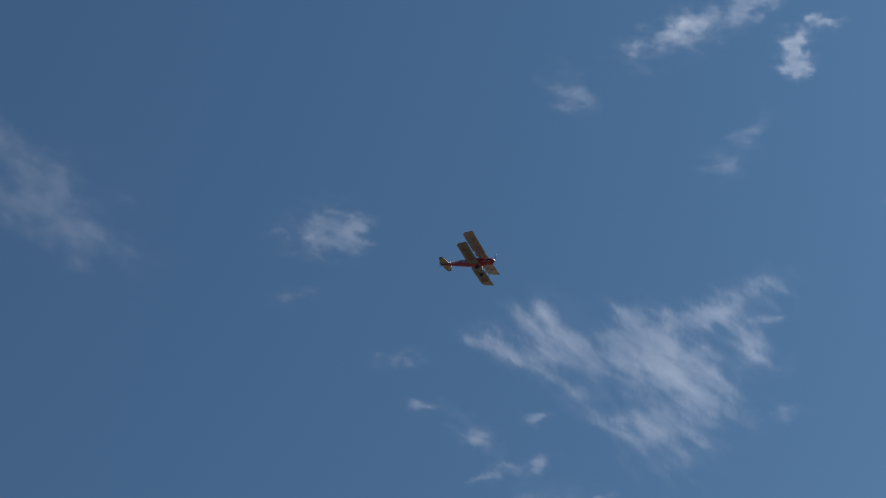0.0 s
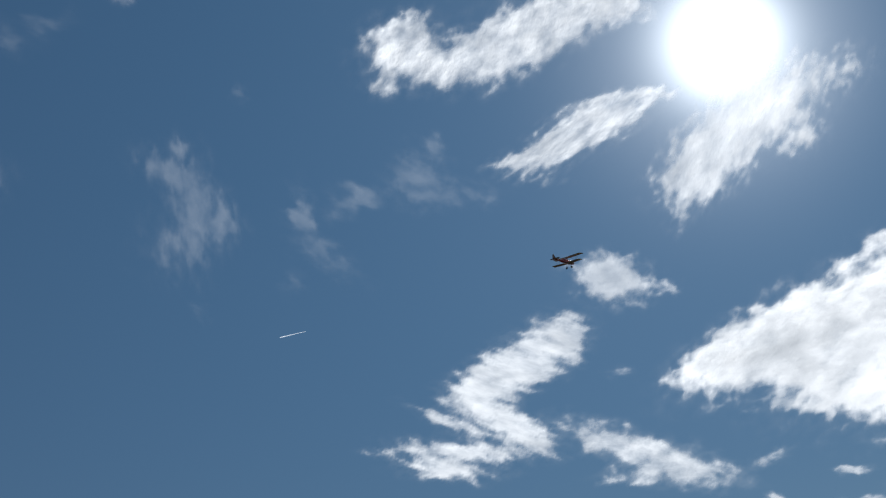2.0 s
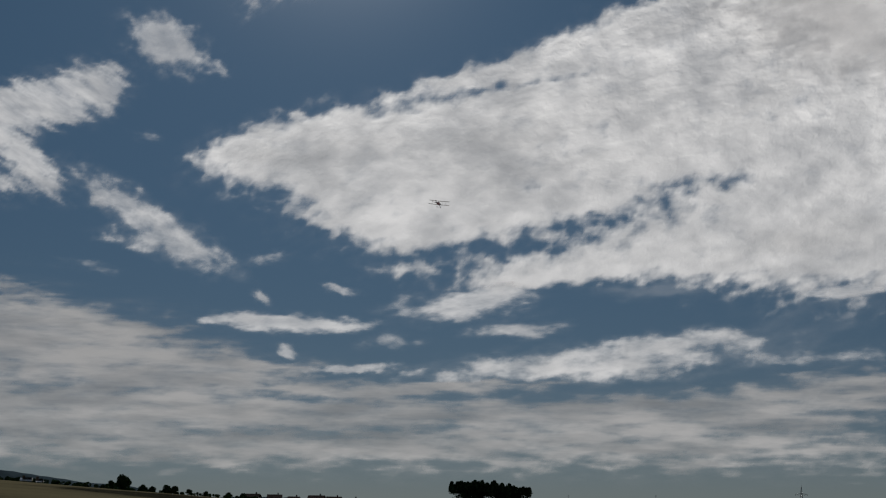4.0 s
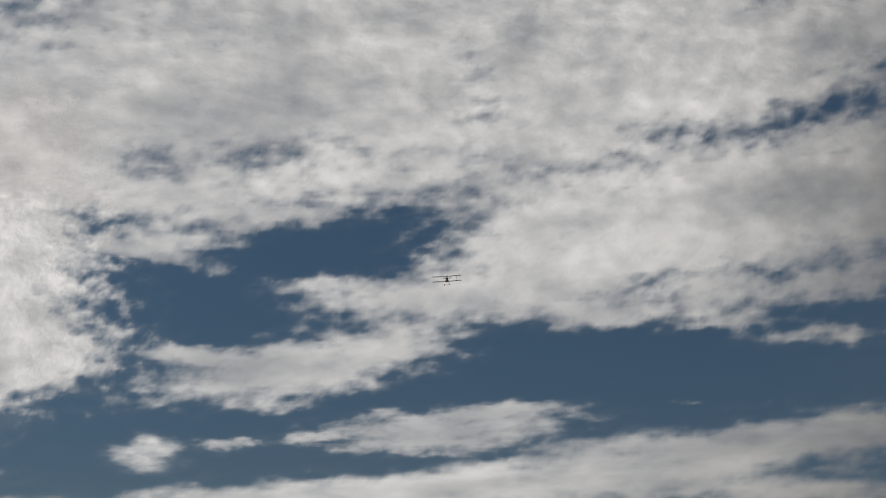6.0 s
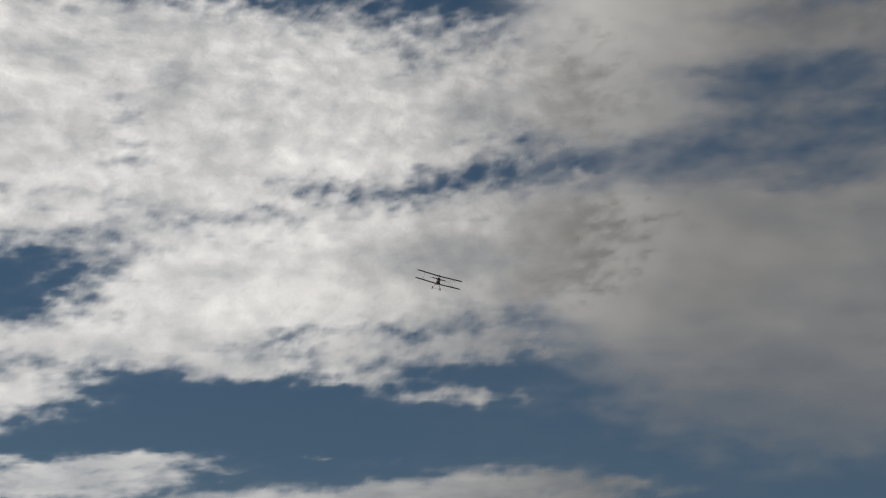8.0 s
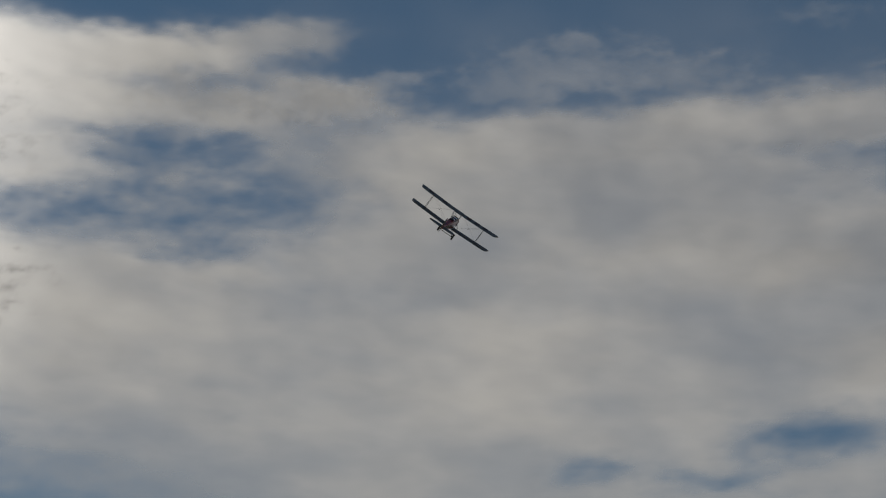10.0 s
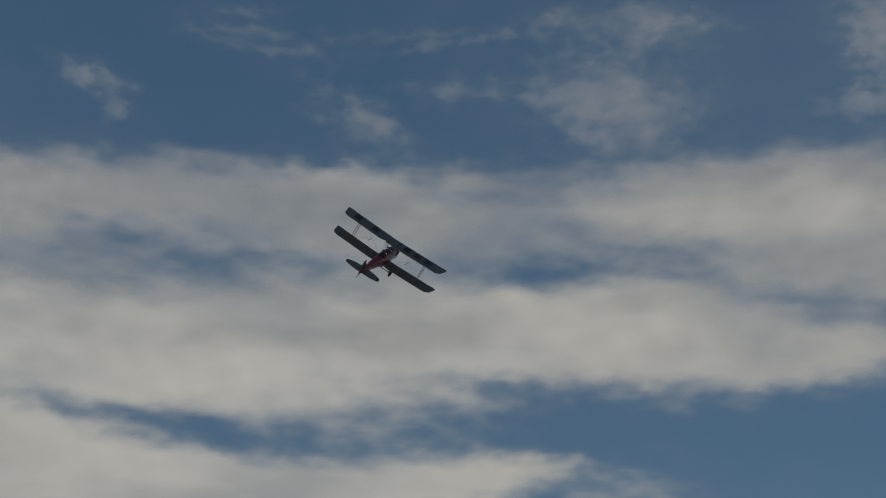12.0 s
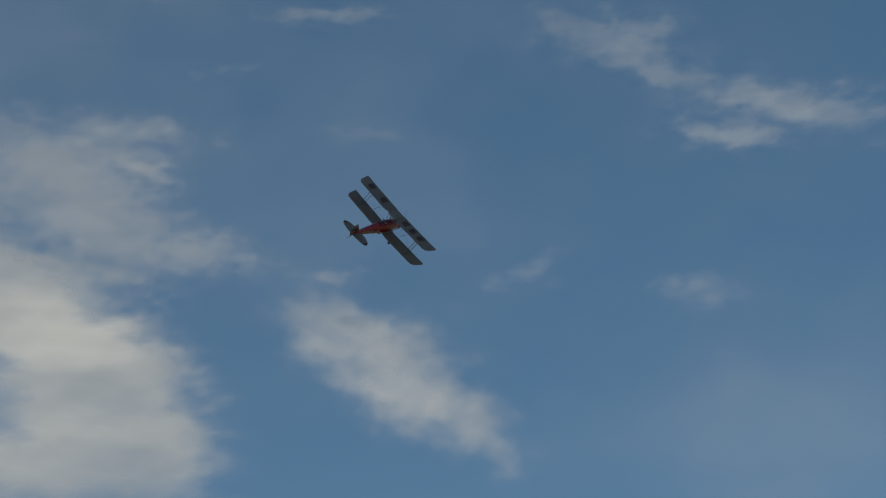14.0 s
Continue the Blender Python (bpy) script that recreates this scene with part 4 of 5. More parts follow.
cloud("thin hooked wisp of cloud", "smear", 60,
      [(93.9, 26.9, 2.7, 1.0, -17, 0.65), (95.1, 26.0, 1.1, 1.8, -8, 0.6)])
cloud("faint streaked wisp of cloud", "smear", 62,
      [(104.8, 26.5, 4.3, 1.1, -30, 0.5), (101.2, 28.6, 5.0, 0.7, -6, 0.4)])
cloud("faint mottled wisp of cloud", "smear", 63,
      [(115.5, 26.5, 5.4, 3.8, -22, 0.6), (117.0, 29.4, 4.5, 1.1, -3, 0.45), (112.6, 29.9, 1.6, 0.5, -1, 0.35)])
cloud("faint streaks of cloud", "smear", 64,
      [(99.9, 28.9, 5.0, 0.9, 0, 0.4), (100.3, 29.9, 3.4, 0.5, 5, 0.3), (106.6, 29.3, 7.2, 0.5, 6, 0.3)])
cloud("mottled patch of thin cloud", "smear", 68,
      [(116.1, 29.9, 4.5, 1.4, -2, 0.7), (114.7, 26.9, 5.9, 3.4, -12, 0.75), (112.4, 29.8, 1.6, 0.5, 5, 0.5), (104.9, 25.9, 3.8, 1.6, -21, 0.55), (108.3, 29.0, 4.7, 0.5, 8, 0.45), (108.3, 27.3, 3.2, 1.1, 6, 0.35)], soft=1.8, gauze=0.5)
cloud("patch of broken thin cloud", "smear", 69,
      [(127.1, 29.7, 4.3, 1.3, -6, 0.7), (125.9, 28.3, 3.2, 2.5, -32, 0.75), (129.2, 26.1, 6.8, 2.5, -8, 0.8), (133.2, 26.2, 4.3, 2.5, 5, 0.8), (125.0, 26.1, 3.6, 0.8, 0, 0.75), (136.1, 25.1, 3.2, 0.7, -6, 0.6), (136.0, 28.9, 6.3, 1.4, 2, 0.75), (140.9, 28.2, 5.4, 1.9, 2, 0.9), (145.9, 27.4, 5.6, 2.5, -16, 0.8), (146.5, 25.7, 7.4, 2.5, -11, 0.75), (149.2, 24.2, 4.5, 3.4, -36, 0.65), (133.4, 27.1, 2.9, 1.0, 20, 0.75), (150.0, 27.1, 2.0, 0.5, -13, 0.6)], soft=1.65, gauze=0.48)
cloud("streaked patch of thin cloud", "smear", 70,
      [(149.2, 34.2, 7.4, 1.8, 1, 0.8), (152.3, 34.4, 3.4, 1.1, 4, 0.6), (140.1, 30.8, 5.9, 0.5, -7, 0.35)])
cloud("broken thin cloud drifting off a bank", "smear", 71,
      [(149.1, 25.7, 5.9, 2.7, -28, 0.6), (153.0, 24.1, 4.7, 1.4, -8, 0.6), (149.0, 28.7, 5.4, 1.1, -3, 0.5), (150.1, 27.6, 2.5, 0.5, -8, 0.6), (147.3, 27.2, 4.5, 2.3, -12, 0.55)])
cloud("soft-edged white cloud in the blue", "puffball", 72,
      [(157.9, 21.0, 4.5, 2.3, -15, 0.65), (159.3, 19.8, 6.1, 3.3, -20, 0.75), (161.4, 18.3, 4.1, 1.8, -29, 0.65), (163.2, 16.5, 4.1, 2.0, -35, 0.5)], grain=(-20, 1.3))
cloud("faint small puff of cloud", "smear", 180,
      [(165.0, 22.9, 2.7, 1.6, 14, 0.6)])
cloud("faint small puff of cloud", "smear", 181,
      [(171.7, 21.4, 2.7, 1.4, -8, 0.7)])
cloud("faint small puff of cloud", "smear", 182,
      [(157.2, 23.2, 1.9, 0.7, -3, 0.6)])
cloud("faint small puff of cloud", "smear", 183,
      [(150.2, 27.3, 1.8, 0.4, -2, 0.5)])
cloud("faint small puff of cloud", "smear", 184,
      [(156.8, 23.1, 2.3, 0.7, -6, 0.4)])
cloud("faint small puff of cloud", "smear", 185,
      [(145.9, 33.8, 3.6, 0.8, -7, 0.5)])
cloud("faint small puff of cloud", "smear", 186,
      [(137.4, 30.5, 2.3, 0.5, -2, 0.4)])
cloud("faint small puff of cloud", "smear", 187,
      [(153.3, 30.8, 2.7, 0.6, 0, 0.35)])
cloud("faint small puff of cloud", "smear", 188,
      [(158.8, 28.3, 3.6, 1.1, -3, 0.35)])
cloud("small streak of cloud", "smear", 77,
      [(157.5, 32.5, 4.7, 1.0, -2, 0.8)])
cloud("streak of white cloud", "smear", 75,
      [(176.1, 27.4, 7.4, 1.8, -17, 0.9), (173.5, 26.7, 4.1, 0.9, -10, 0.6)], grain=(-5, 2))
cloud("faint mottled wisp of cloud", "smear", 76,
      [(168.9, 30.9, 5.9, 1.8, -23, 0.7), (171.0, 31.1, 2.5, 0.9, -9, 0.6), (171.9, 29.0, 5.4, 1.1, -29, 0.4)])
cloud("pale soft cloud patch", "smear", 81,
      [(146.4, 26.5, 7.4, 2.5, -13, 0.75), (149.7, 24.5, 9.5, 2.3, -7, 0.6), (145.7, 27.8, 5.0, 0.9, 3, 0.4), (149.6, 28.4, 5.9, 1.4, 1, 0.35)])
cloud("soft hazy patch of cloud", "veil", 78,
      [(174.4, 16.1, 15.6, 11.5, 12, 0.3)])
cloud("broad thin veil of high haze", "veil", 79,
      [(140.0, 30.0, 77.8, 24.6, -3, 0.25)])
cloud("broad thin veil of high haze", "veil", 80,
      [(74.8, 22.3, 36.9, 18.4, 2, 0.28)])
# Never in view: added only to keep the sun off the biplane.
cloud("added unseen cloud that shades the biplane", "thick", 95,
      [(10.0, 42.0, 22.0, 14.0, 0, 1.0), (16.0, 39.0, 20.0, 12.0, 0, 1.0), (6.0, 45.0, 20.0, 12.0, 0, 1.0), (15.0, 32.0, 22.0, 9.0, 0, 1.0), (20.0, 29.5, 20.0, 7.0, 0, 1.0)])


def contrail(az0, el0, az1, el1):
    a, b = EYE + way(az0, el0) * 900, EYE + way(az1, el1) * 900
    pts = [a.lerp(b, k / 8) for k in range(9)]
    ob = new("contrail", mesh_of(tube(pts, [0.06 + 0.13 * (1 - k / 8) for k in range(9)], 10), "contrail", VAPOUR))
    tagged(ob, "short white vapour trail of a far aircraft", "contrail")


contrail(-23.02, 16.57, -22.02, 16.62)


# ---- the biplane ----
CHORD, GAP, STAGGER, TIP_RISE, HALF = 1.5, 1.62, 0.46, 0.14, 4.57


def section(chord, thick, n=9):
    """An aerofoil outline: upper side from the trailing edge forward, then the lower side back."""
    up, low = [], []
    for k in range(n + 1):
        u = 0.5 - 0.5 * math.cos(math.pi * k / n)
        t = thick * (1.48 * math.sqrt(u) - 0.63 * u - 1.76 * u * u + 1.42 * u ** 3 - 0.51 * u ** 4) * 1.3
        camber = 0.035 * 4 * u * (1 - u)
        up.append((chord * (0.5 - u), chord * (camber + t * 0.75)))
        low.append((chord * (0.5 - u), chord * (camber - t * 0.45)))
    return up[::-1] + low[1:-1]


def wing_bm(y0, y1, cx, z0, rise, notch=0.0):
    """A wing panel from rib to rib, fabric sagging a little between ribs, with a rounded tip at y1."""
    rings = []
    span = abs(y1 - y0)
    steps = 30
    for k in range(steps + 1):
        u = k / steps
        y = y0 + (y1 - y0) * u
        out = abs(y) / HALF
        tip = max(0.0, (u * span - (span - 0.62)) / 0.62)
        scale = math.sqrt(max(0.0, 1 - tip ** 2.6)) * 0.84 + 0.16 if tip > 0 else 1.0
        sag = 0.975 if k % 2 else 1.0
        cut = notch * max(0.0, 1 - u * span / 0.7) ** 2
        rings.append([(cx + 0.08 * tip + (x - 0.5 * CHORD) * (scale - cut) + 0.5 * CHORD - 0.5 * CHORD * 0.18 * (1 - scale), y, z0 + rise * out + z * sag * (0.35 + 0.65 * scale))
                      for x, z in section(CHORD, 0.105)])
    return loft(rings)


def flat_surface(outline, axis, thick, bevel=0.018):
    """A thin tail surface with a rounded rim: outline in its plane, axis 'z' lies flat, 'y' stands up."""
    rings = []
    for off, s in ((-0.5, 0.93), (-0.35, 0.985), (0, 1.0), (0.35, 0.985), (0.5, 0.93)):
        ca = sum(p[0] for p in outline) / len(outline)
        cb = sum(p[1] for p in outline) / len(outline)
        ring = []
        for a, b in outline:
            a, b = ca + (a - ca) * s, cb + (b - cb) * s
            ring.append((a, b, off * thick) if axis == "z" else (a, off * thick, b))
        rings.append(ring)
    return loft(rings)


def body_ring(x, half_w, z_low, z_high, power=3.2, n=20):
    zc, hz = (z_low + z_high) / 2, (z_high - z_low) / 2
    ring = []
    for k in range(n):
        a = math.tau * k / n
        c, s = math.cos(a), math.sin(a)
        p = 2 / power if s < 0 else 2 / 2.2
        ring.append((x, half_w * math.copysign(abs(c) ** p, c), zc + hz * math.copysign(abs(s) ** p, s)))
    return ring


def build_biplane():
    ob = thing("biplane", pose(0, 0, 0), "red vintage biplane with silver fabric wings in flight", "aircraft")
    # fuselage
    stations = ((1.62, 0.37, 0.02, 0.90), (1.0, 0.40, -0.06, 0.97), (0.3, 0.41, -0.08, 1.0), (-0.5, 0.41, -0.07, 1.0), (-1.2, 0.38, -0.03, 0.98),
                (-2.0, 0.31, 0.06, 0.86), (-3.0, 0.21, 0.17, 0.73), (-4.0, 0.11, 0.27, 0.60), (-4.75, 0.035, 0.34, 0.52))
    part("fuselage", loft([body_ring(*s) for s in stations]), RED, ob, "red painted plywood fuselage")
    cowl = part("engine_cowling", loft([body_ring(*s) for s in ((2.55, 0.12, 0.36, 0.6, 2.2), (2.48, 0.22, 0.22, 0.72, 2.4), (2.3, 0.29, 0.10, 0.82, 2.8), (1.95, 0.345, 0.04, 0.88), (1.625, 0.375, 0.015, 0.905))]),
                RED, ob, "red engine cowling with louvres")
    for s in (-1, 1):
        for k in range(5):
            part("louvre", block(1.72 + 0.1 * k, 1.77 + 0.1 * k, s * 0.365 - 0.012, s * 0.365 + 0.012, 0.3, 0.62, 0.008), DARK, cowl)
    part("exhaust_pipe", tube([(2.2, -0.31, 0.3), (1.6, -0.43, 0.2), (0.2, -0.46, 0.14), (-1.3, -0.42, 0.16)], [0.05, 0.05, 0.055, 0.045], 10), STEEL, ob)
    # cockpits
    for x in (-0.05, -1.0):
        rim = bmesh.new()
        ring = [(x + 0.36 * math.cos(a), 0.29 * math.sin(a), 0.985 - 0.16 * math.sin(a) ** 2) for a in (math.tau * k / 24 for k in range(25))]
        tube(ring, 0.035, 8, bm=rim)
        coaming = part("cockpit_coaming", rim, BLACK, ob, "black padded leather coaming")
        # No hollow is cut: a black sheet on top stands for its shade.
        shade_cap = loft([[(x + r * 0.36 * math.cos(a), r * 0.29 * math.sin(a), z - 0.16 * r * math.sin(a) ** 2) for a in (math.tau * k / 24 for k in range(24))]
                     for r, z in ((1.02, 0.995), (0.9, 1.004), (0.5, 1.006), (0.1, 1.006))])
        part("cockpit_shade_cap", shade_cap, BLACK, coaming, "black cap standing for the shaded cockpit hollow")
        screen = loft([[(x + 0.42 + u, y * w, 0.93 + z) for y, w in ((-0.24, 1), (-0.12, 1), (0, 1), (0.12, 1), (0.24, 1))] + [(x + 0.43 + u, y * w, 0.93 + z) for y, w in ((0.24, 1), (0, 1), (-0.24, 1))]
                       for u, z, w in ((0.0, 0.0, 1.0), (-0.08, 0.16, 0.9), (-0.14, 0.27, 0.7))])
        part("windscreen", screen, GLASS, ob, "small clear windscreen")
    # wings
    for s, side in ((1, "left"), (-1, "right")):
        up = part("upper_wing", wing_bm(s * 0.42, s * HALF, STAGGER, GAP, TIP_RISE, 0.22), SILVER, ob, "silver fabric upper wing with dark lettering bars")
        low = part("lower_wing", wing_bm(s * 0.36, s * HALF, 0.0, 0.0, TIP_RISE, 0.12), SILVER, ob, "silver fabric lower wing")
        # aileron gap on the lower wing, ribs on both
        for wing, cx, z0 in ((up, STAGGER, GAP), (low, 0.0, 0.0)):
            for k in range(11):
                y = s * (0.65 + 0.33 * k)
                z = z0 + TIP_RISE * abs(y) / HALF
                bm = bmesh.new()
                pts = [(cx + x, y, z + h + 0.004) for x, h in section(CHORD, 0.105)[1:10]]
                tube(pts, 0.009, 5, bm=bm)
                part("rib_tape", bm, SILVER, wing)
        gap_bar = block(-0.405, -0.385, min(s * 1.9, s * 4.1), max(s * 1.9, s * 4.1), 0, 0.004)
        for v in gap_bar.verts:
            v.co.z += 0.062 + TIP_RISE * abs(v.co.y) / HALF + 0.02
        part("aileron_gap", gap_bar, BLACK, low, smooth=False)
        # lettering bars on the top of the upper wing and under the lower wing
        letters = ((1.3, 2.1), (2.95, 3.75)) if s > 0 else ((0.85, 1.6), (1.8, 2.55), (2.75, 3.5))
        for a, b in letters:
            for wing, cx, z0, off in ((up, STAGGER, GAP, 1), (low, 0.0, 0.0, -1)):
                upper_bars = ((-0.4, 0.34, 0.14, 0.86),)
                lower_bars = ((-0.45, 0.4, 0.08, 0.92),)
                for bar in upper_bars if off > 0 else lower_bars:
                    x0, x1, u0, u1 = bar
                    bm = bmesh.new()
                    y0, y1 = s * (a + (b - a) * u0), s * (a + (b - a) * u1)
                    grid = []
                    for i in range(5):
                        x = x0 + (x1 - x0) * i / 4
                        u = 0.5 - x / CHORD
                        t = 0.105 * (1.48 * math.sqrt(u) - 0.63 * u - 1.76 * u * u + 1.42 * u ** 3 - 0.51 * u ** 4) * 1.3
                        h = CHORD * (0.14 * u * (1 - u) + (t * 0.75 if off > 0 else -t * 0.45))
                        grid.append([bm.verts.new((cx + x, y, z0 + TIP_RISE * abs(y) / HALF + h + off * 0.006)) for y in (y0, y1)])
                    for p, q in zip(grid, grid[1:]):
                        bm.faces.new((p[0], p[1], q[1], q[0]))
                    bmesh.ops.solidify(bm, geom=bm.faces[:], thickness=0.003)
                    part("lettering_bar", bm, MAROON if off > 0 else FADED, wing, "dark red painted bar" if off > 0 else "faded red painted bar", smooth=False)
        # interplane struts
        for ys in (3.02,):
            zl, zu = TIP_RISE * ys / HALF + 0.06, GAP + TIP_RISE * ys / HALF
            for xl, xu in ((0.42, 0.42 + STAGGER), (-0.33, -0.33 + STAGGER)):
                part("interplane_strut", tube([(xl, s * ys, zl), ((xl + xu) / 2, s * ys, (zl + zu) / 2), (xu, s * ys, zu)], [0.034, 0.042, 0.034], 8, 0.5), STEEL, ob, "slim grey interplane strut")
        # flying and landing wires with their spreader rod
        wires = []
        for x in (0.36, 0.44):
            wires += [((x, s * 0.38, 0.05), (x + STAGGER, s * 3.02, GAP + 0.1)), ((x + STAGGER, s * 0.42, GAP), (x, s * 3.02, 0.14))]
        wires += [((-0.33, s * 0.38, 0.05), (-0.33 + STAGGER, s * 3.02, GAP + 0.1)), ((-0.33, s * 3.02, 0.1), (0.42 + STAGGER, s * 3.02, GAP + 0.08)), ((0.42, s * 3.02, 0.1), (-0.33 + STAGGER, s * 3.02, GAP + 0.08))]
        for a, b in wires:
            part("bracing_wire", tube([a, b], 0.0035, 5), STEEL, ob)
        part("spreader_rod", tube([(0.45 + STAGGER * 0.5, s * 1.72, 0.86), (-0.35 + STAGGER * 0.5, s * 1.72, 0.84)], 0.018, 6), STEEL, ob, "thin rod where the bracing wires cross")
        # cabane struts
        for xa, xb in ((0.78, 0.42 + STAGGER), (0.72, -0.28 + STAGGER), (0.1, -0.3 + STAGGER)):
            part("cabane_strut", tube([(xa, s * 0.36, 0.86), (xb, s * 0.44, GAP)], 0.024, 8, 0.6), STEEL, ob)
        # landing gear
        hub = (0.85, s * 0.82, -0.86)
        part("gear_leg", tube([(0.95, s * 0.38, 0.02), (0.9, s * 0.7, -0.86)], [0.045, 0.035], 8, 0.7), STEEL, ob)
        part("gear_leg", tube([(0.1, s * 0.36, -0.02), (0.82, s * 0.68, -0.86)], [0.03, 0.03], 8, 0.7), STEEL, ob)
        wheel = thing("wheel", pose(0, 0, 0), "", "")
        wheel.parent = ob
        tube_bm = bmesh.new()
        n = 10
        rings = [[tube_bm.verts.new((hub[0] + (0.225 + 0.07 * math.cos(b)) * math.cos(a), hub[1] + 0.075 * math.sin(b), hub[2] + (0.225 + 0.07 * math.cos(b)) * math.sin(a)))
                  for b in (math.tau * q / n for q in range(n))] for a in (math.tau * k / 24 for k in range(24))]
        for k in range(24):
            for q in range(n):
                tube_bm.faces.new((rings[k][q], rings[k][(q + 1) % n], rings[(k + 1) % 24][(q + 1) % n], rings[(k + 1) % 24][q]))
        part("tyre", tube_bm, BLACK, wheel)
        part("rim", loft([[(hub[0] + r * math.cos(a), hub[1] + y, hub[2] + r * math.sin(a)) for a in (math.tau * k / 20 for k in range(20))]
                          for y, r in ((-0.06, 0.04), (-0.05, 0.18), (0.05, 0.18), (0.06, 0.04))]), DARK, wheel)
        # tail
        outline = []
        for k in range(17):
            a = math.pi * k / 16
            outline.append((-4.22 + 0.62 * math.cos(a) * (1.0 if math.cos(a) > 0 else 0.75), s * (0.06 + 1.42 * math.sin(a) ** 0.8)))
        tp = part("tailplane", flat_surface(outline, "z", 0.07), SILVER, ob, "silver elliptical tailplane with elevator", m=Matrix.Translation((0, 0, 0.47)))
        end = [p for p in outline if abs(p[1]) > 1.22]
        part("tip", flat_surface(end, "z", 0.078), DARK, tp, "dark painted tip")
        hinge = block(-4.30, -4.28, min(s * 0.1, s * 1.38), max(s * 0.1, s * 1.38), 0.034, 0.04)
        part("elevator_hinge", hinge, BLACK, tp, smooth=False)
        part("tail_strut", tube([(-4.1, s * 0.08, 0.3), (-4.15, s * 0.75, 0.44)], 0.014, 6), STEEL, ob)
        # fuselage side marking as plain white bars
        for k in range(5):
            x = -1.5 - 0.44 * k
            if k == 1:
                bars = ((x - 0.13, x + 0.13, 0.4, 0.5),)
            else:
                bars = ((x - 0.17, x - 0.06, 0.27, 0.63), (x + 0.06, x + 0.17, 0.27, 0.63), (x - 0.06, x + 0.06, 0.53, 0.63))
            for x0, x1, z0, z1 in bars:
                w = lambda q: 0.318 + (q + 2.0) * 0.1
                bm = bmesh.new()
                vs = [bm.verts.new((q, s * w(q), z)) for q, z in ((x0, z0), (x1, z0), (x1, z1), (x0, z1))]
                bm.faces.new(vs)
                bmesh.ops.solidify(bm, geom=bm.faces[:], thickness=0.012)
                part("marking_bar", bm, CREAM, ob, "white painted bar", smooth=False)
    part("axle", tube([(0.85, -0.8, -0.86), (0.85, 0.8, -0.86)], 0.03, 8), STEEL, ob)
    # fuel tank as the upper centre section
    tank = loft([[(STAGGER + x * 1.0, y, GAP + z * 1.25 + 0.01) for x, z in section(CHORD * 0.92, 0.13)] for y in (-0.43, -0.4, 0, 0.4, 0.43)])
    part("fuel_tank", tank, SILVER, ob, "silver fuel tank between the upper wings")
    # fin and rudder
    part("fin", flat_surface([(-3.75, 0.55), (-4.0, 0.85), (-4.25, 1.15), (-4.45, 1.3), (-4.5, 0.5)], "y", 0.06), DARK, ob, "dark red tail fin")
    rudder = [(-4.5, 0.32), (-4.5, 1.42), (-4.62, 1.55), (-4.8, 1.55), (-4.98, 1.35), (-5.08, 1.0), (-5.02, 0.6), (-4.85, 0.35)]
    rud = part("rudder", flat_surface(rudder, "y", 0.065), SILVER, ob, "silver rudder with dark stripe")
    for s in (-1, 1):
        part("stripe", block(-5.0, -4.52, s * 0.034 - 0.003, s * 0.034 + 0.003, 0.85, 1.15), DARK, rud, smooth=False)
    part("tail_skid", tube([(-4.5, 0, 0.32), (-4.85, 0, 0.12), (-5.05, 0, 0.05)], [0.03, 0.025, 0.02], 8), STEEL, ob)
    # propeller
    prop = thing("propeller", pose(2.62, 0, 0.48), "", "")
    prop.parent = ob
    tagged(prop, "two-bladed wooden propeller")
    part("spinner", loft([[(x, r * math.cos(a), r * math.sin(a)) for a in (math.tau * k / 16 for k in range(16))] for x, r in ((-0.1, 0.1), (0.0, 0.11), (0.08, 0.08), (0.13, 0.02))]), STEEL, prop)
    for s in (-1, 1):
        rings = []
        for k in range(11):
            u = k / 10
            r = 0.06 + 0.92 * u
            chord = 0.07 + 0.10 * math.sin(math.pi * min(1, u * 1.05)) ** 0.7
            twist = radians(62 - 45 * u) * s
            rings.append([(chord * 0.5 * math.cos(a) * math.cos(twist) - 0.02 * math.sin(a) * math.sin(twist),
                           chord * 0.5 * math.cos(a) * math.sin(twist) + 0.02 * math.sin(a) * math.cos(twist), s * r) for a in (math.tau * q / 10 for q in range(10))])
        part("blade", loft(rings), WOOD, prop)
    return ob, prop


biplane, propeller = build_biplane()


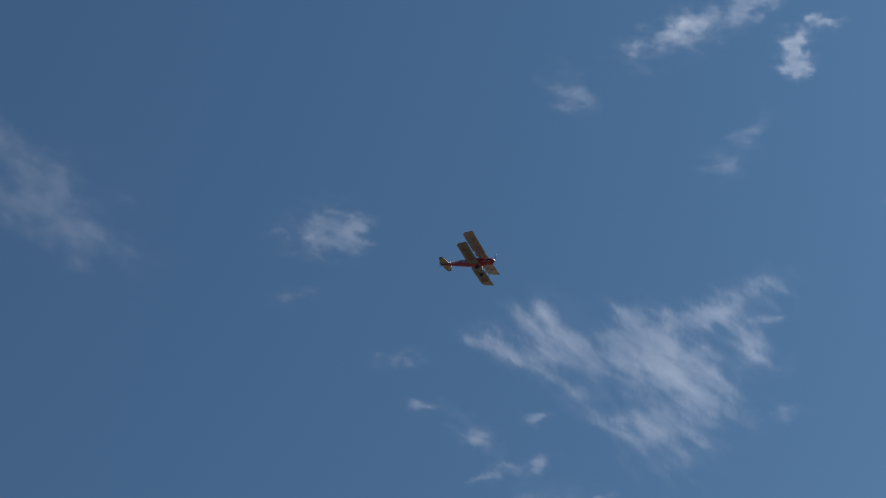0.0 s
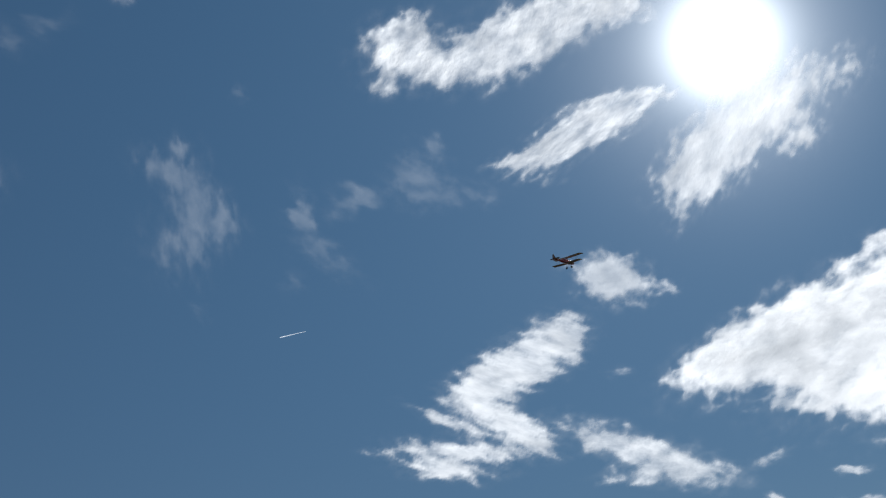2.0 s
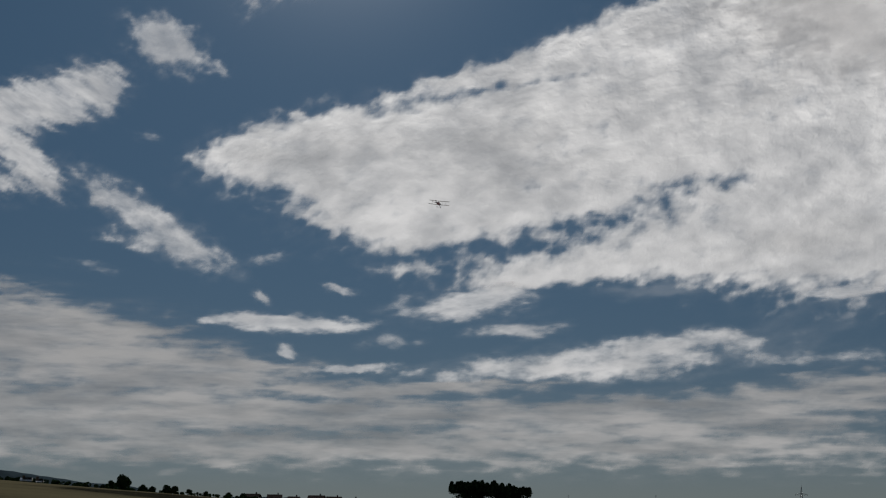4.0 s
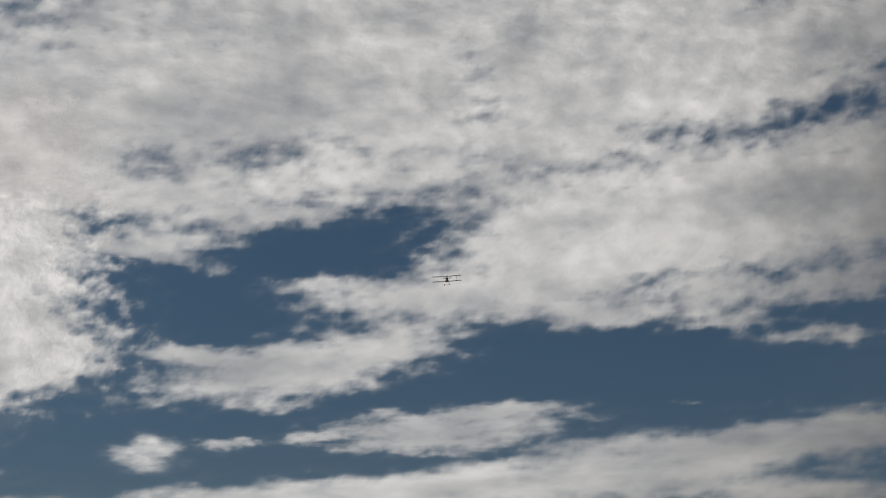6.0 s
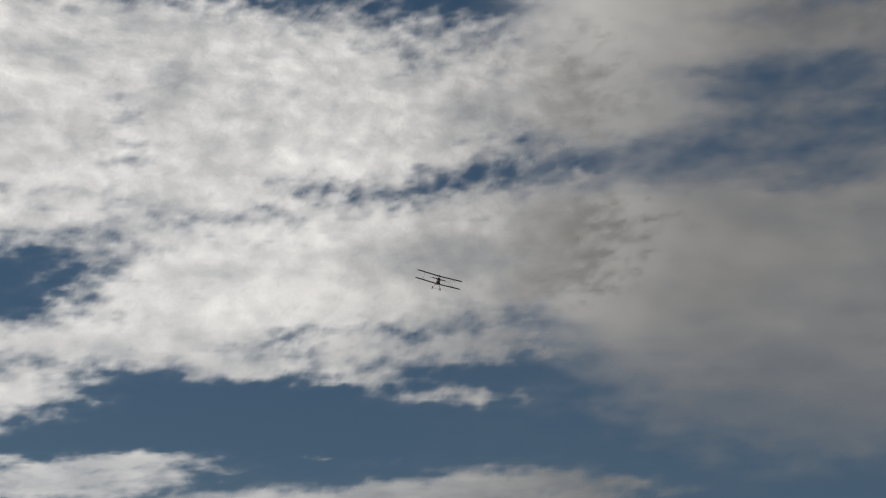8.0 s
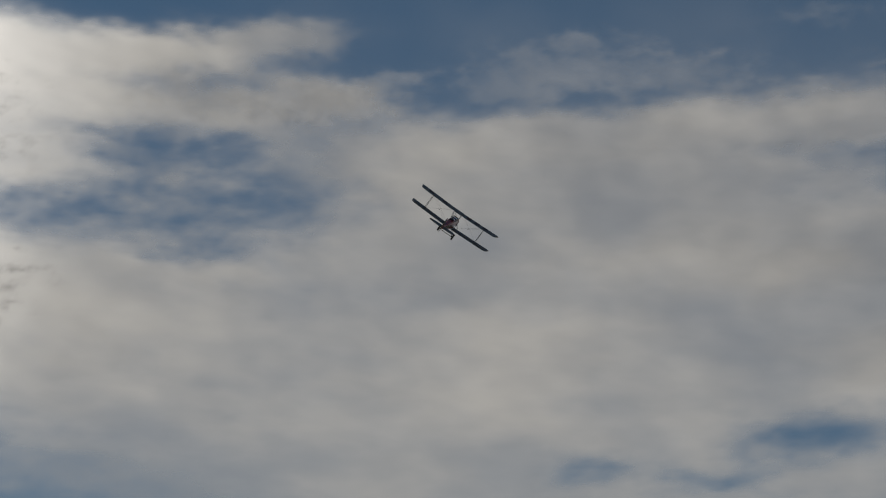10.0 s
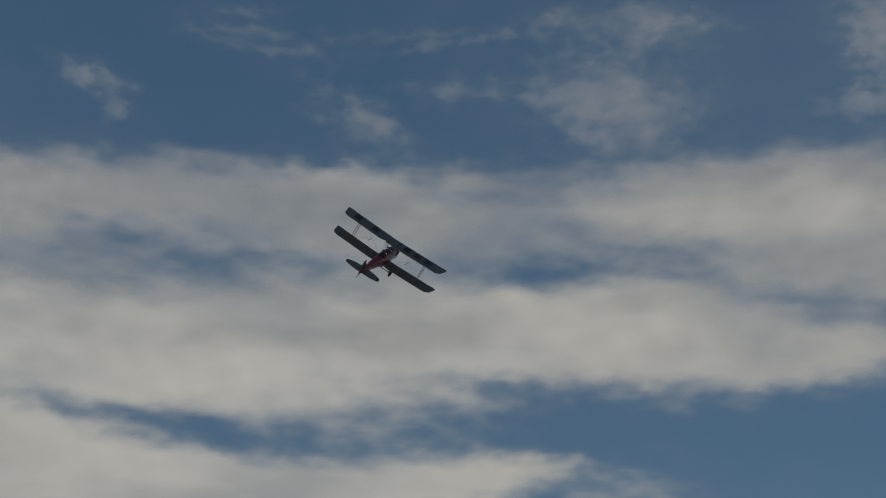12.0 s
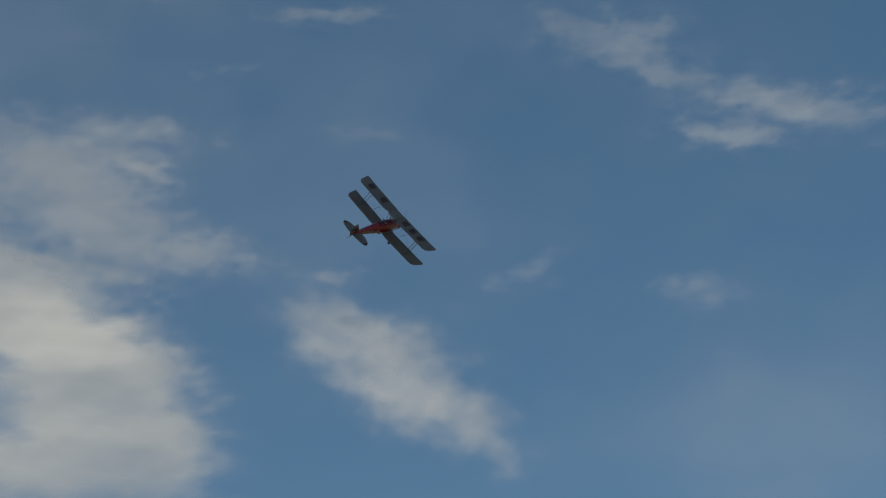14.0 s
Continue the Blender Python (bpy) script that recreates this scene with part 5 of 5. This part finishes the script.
# ---- what moves ----
def motions():
    walk(biplane, [
        (0, pose(-114.1, 124.7, 99.6, -17.0, 33.9, 30.6)),
        (0.5, pose(-127.9, 206.9, 117.1, -10.0, 26.8, 35.1)),
        (1, pose(-139.7, 294.4, 136.6, 1.4, 17.5, 48.2)),
        (1.5, pose(-102.9, 319.3, 121.8, 8.1, 10.0, 60.0)),
        (2, pose(-76.0, 362.1, 115.5, 8.3, 5.8, 63.5)),
        (2.5, pose(-54.1, 418.4, 113.1, 10.2, 6.6, 68.3)),
        (3, pose(-35.6, 497.5, 116.7, 2.8, 5.6, 72.8)),
        (3.5, pose(-18.8, 575.5, 120.9, 3.1, 2.1, 74.3)),
        (4, pose(-2.2, 665.1, 128.2, 7.2, -2.7, 75.6)),
        (4.2, pose(4.2, 693.9, 130.8, 6.9, 1.3, 76.6)),
        (4.6, pose(41.5, 666.0, 128.3, 5.9, 0.6, 74.9)),
        (5, pose(119.5, 595.2, 122.4, 3.3, -1.0, 70.9)),
        (5.4, pose(192.8, 505.1, 115.4, -0.2, -2.8, 66.0)),
        (5.8, pose(239.3, 425.0, 109.1, -3.4, -4.2, 61.7)),
        (6.3, pose(258.6, 380.2, 105.6, -5.3, -4.8, 59.2)),
        (6.5, pose(246.2, 358.9, 97.8, -3.2, -4.0, 60.0)),
        (7, pose(224.6, 321.5, 80.8, 2.5, -0.3, 59.3)),
        (7.2, pose(219.8, 312.1, 74.5, 5.6, -0.0, 58.1)),
        (7.6, pose(219.2, 280.3, 76.5, 8.3, -2.4, 54.8)),
        (8, pose(211.8, 212.0, 79.1, 14.9, -8.0, 46.6)),
        (8.4, pose(194.7, 143.9, 78.8, 23.3, -14.6, 36.0)),
        (8.8, pose(174.8, 96.5, 76.4, 31.3, -20.2, 26.0)),
        (9.3, pose(162.5, 74.3, 74.4, 36.1, -23.3, 20.0)),
        (9.5, pose(163.1, 72.2, 69.9, 35.8, -21.8, 17.6)),
        (10, pose(137.3, 52.9, 52.7, 38.3, -24.7, 8.4)),
        (10.5, pose(112.8, 31.8, 39.9, 35.3, -27.5, 0.1)),
        (11, pose(105.5, 10.9, 35.4, 32.3, -30.2, -11.0)),
        (11.5, pose(109.0, -9.4, 39.4, 34.2, -32.9, -25.3)),
        (12, pose(108.7, -30.9, 45.3, 42.1, -34.2, -43.3)),
        (12.5, pose(101.1, -53.7, 51.1, 55.8, -35.1, -61.3)),
        (13, pose(87.6, -75.7, 55.8, 64.1, -33.6, -78.9)),
        (13.5, pose(68.5, -96.7, 59.0, 64.2, -30.2, -95.5)),
        (14, pose(43.0, -114.4, 58.2, 63.9, -25.6, -112.0)),
    ])
    walk(propeller, [(k * 0.1, pose(2.62, 0, 0.48, 77.0 * k, 0, 0)) for k in range(141)])


motions()
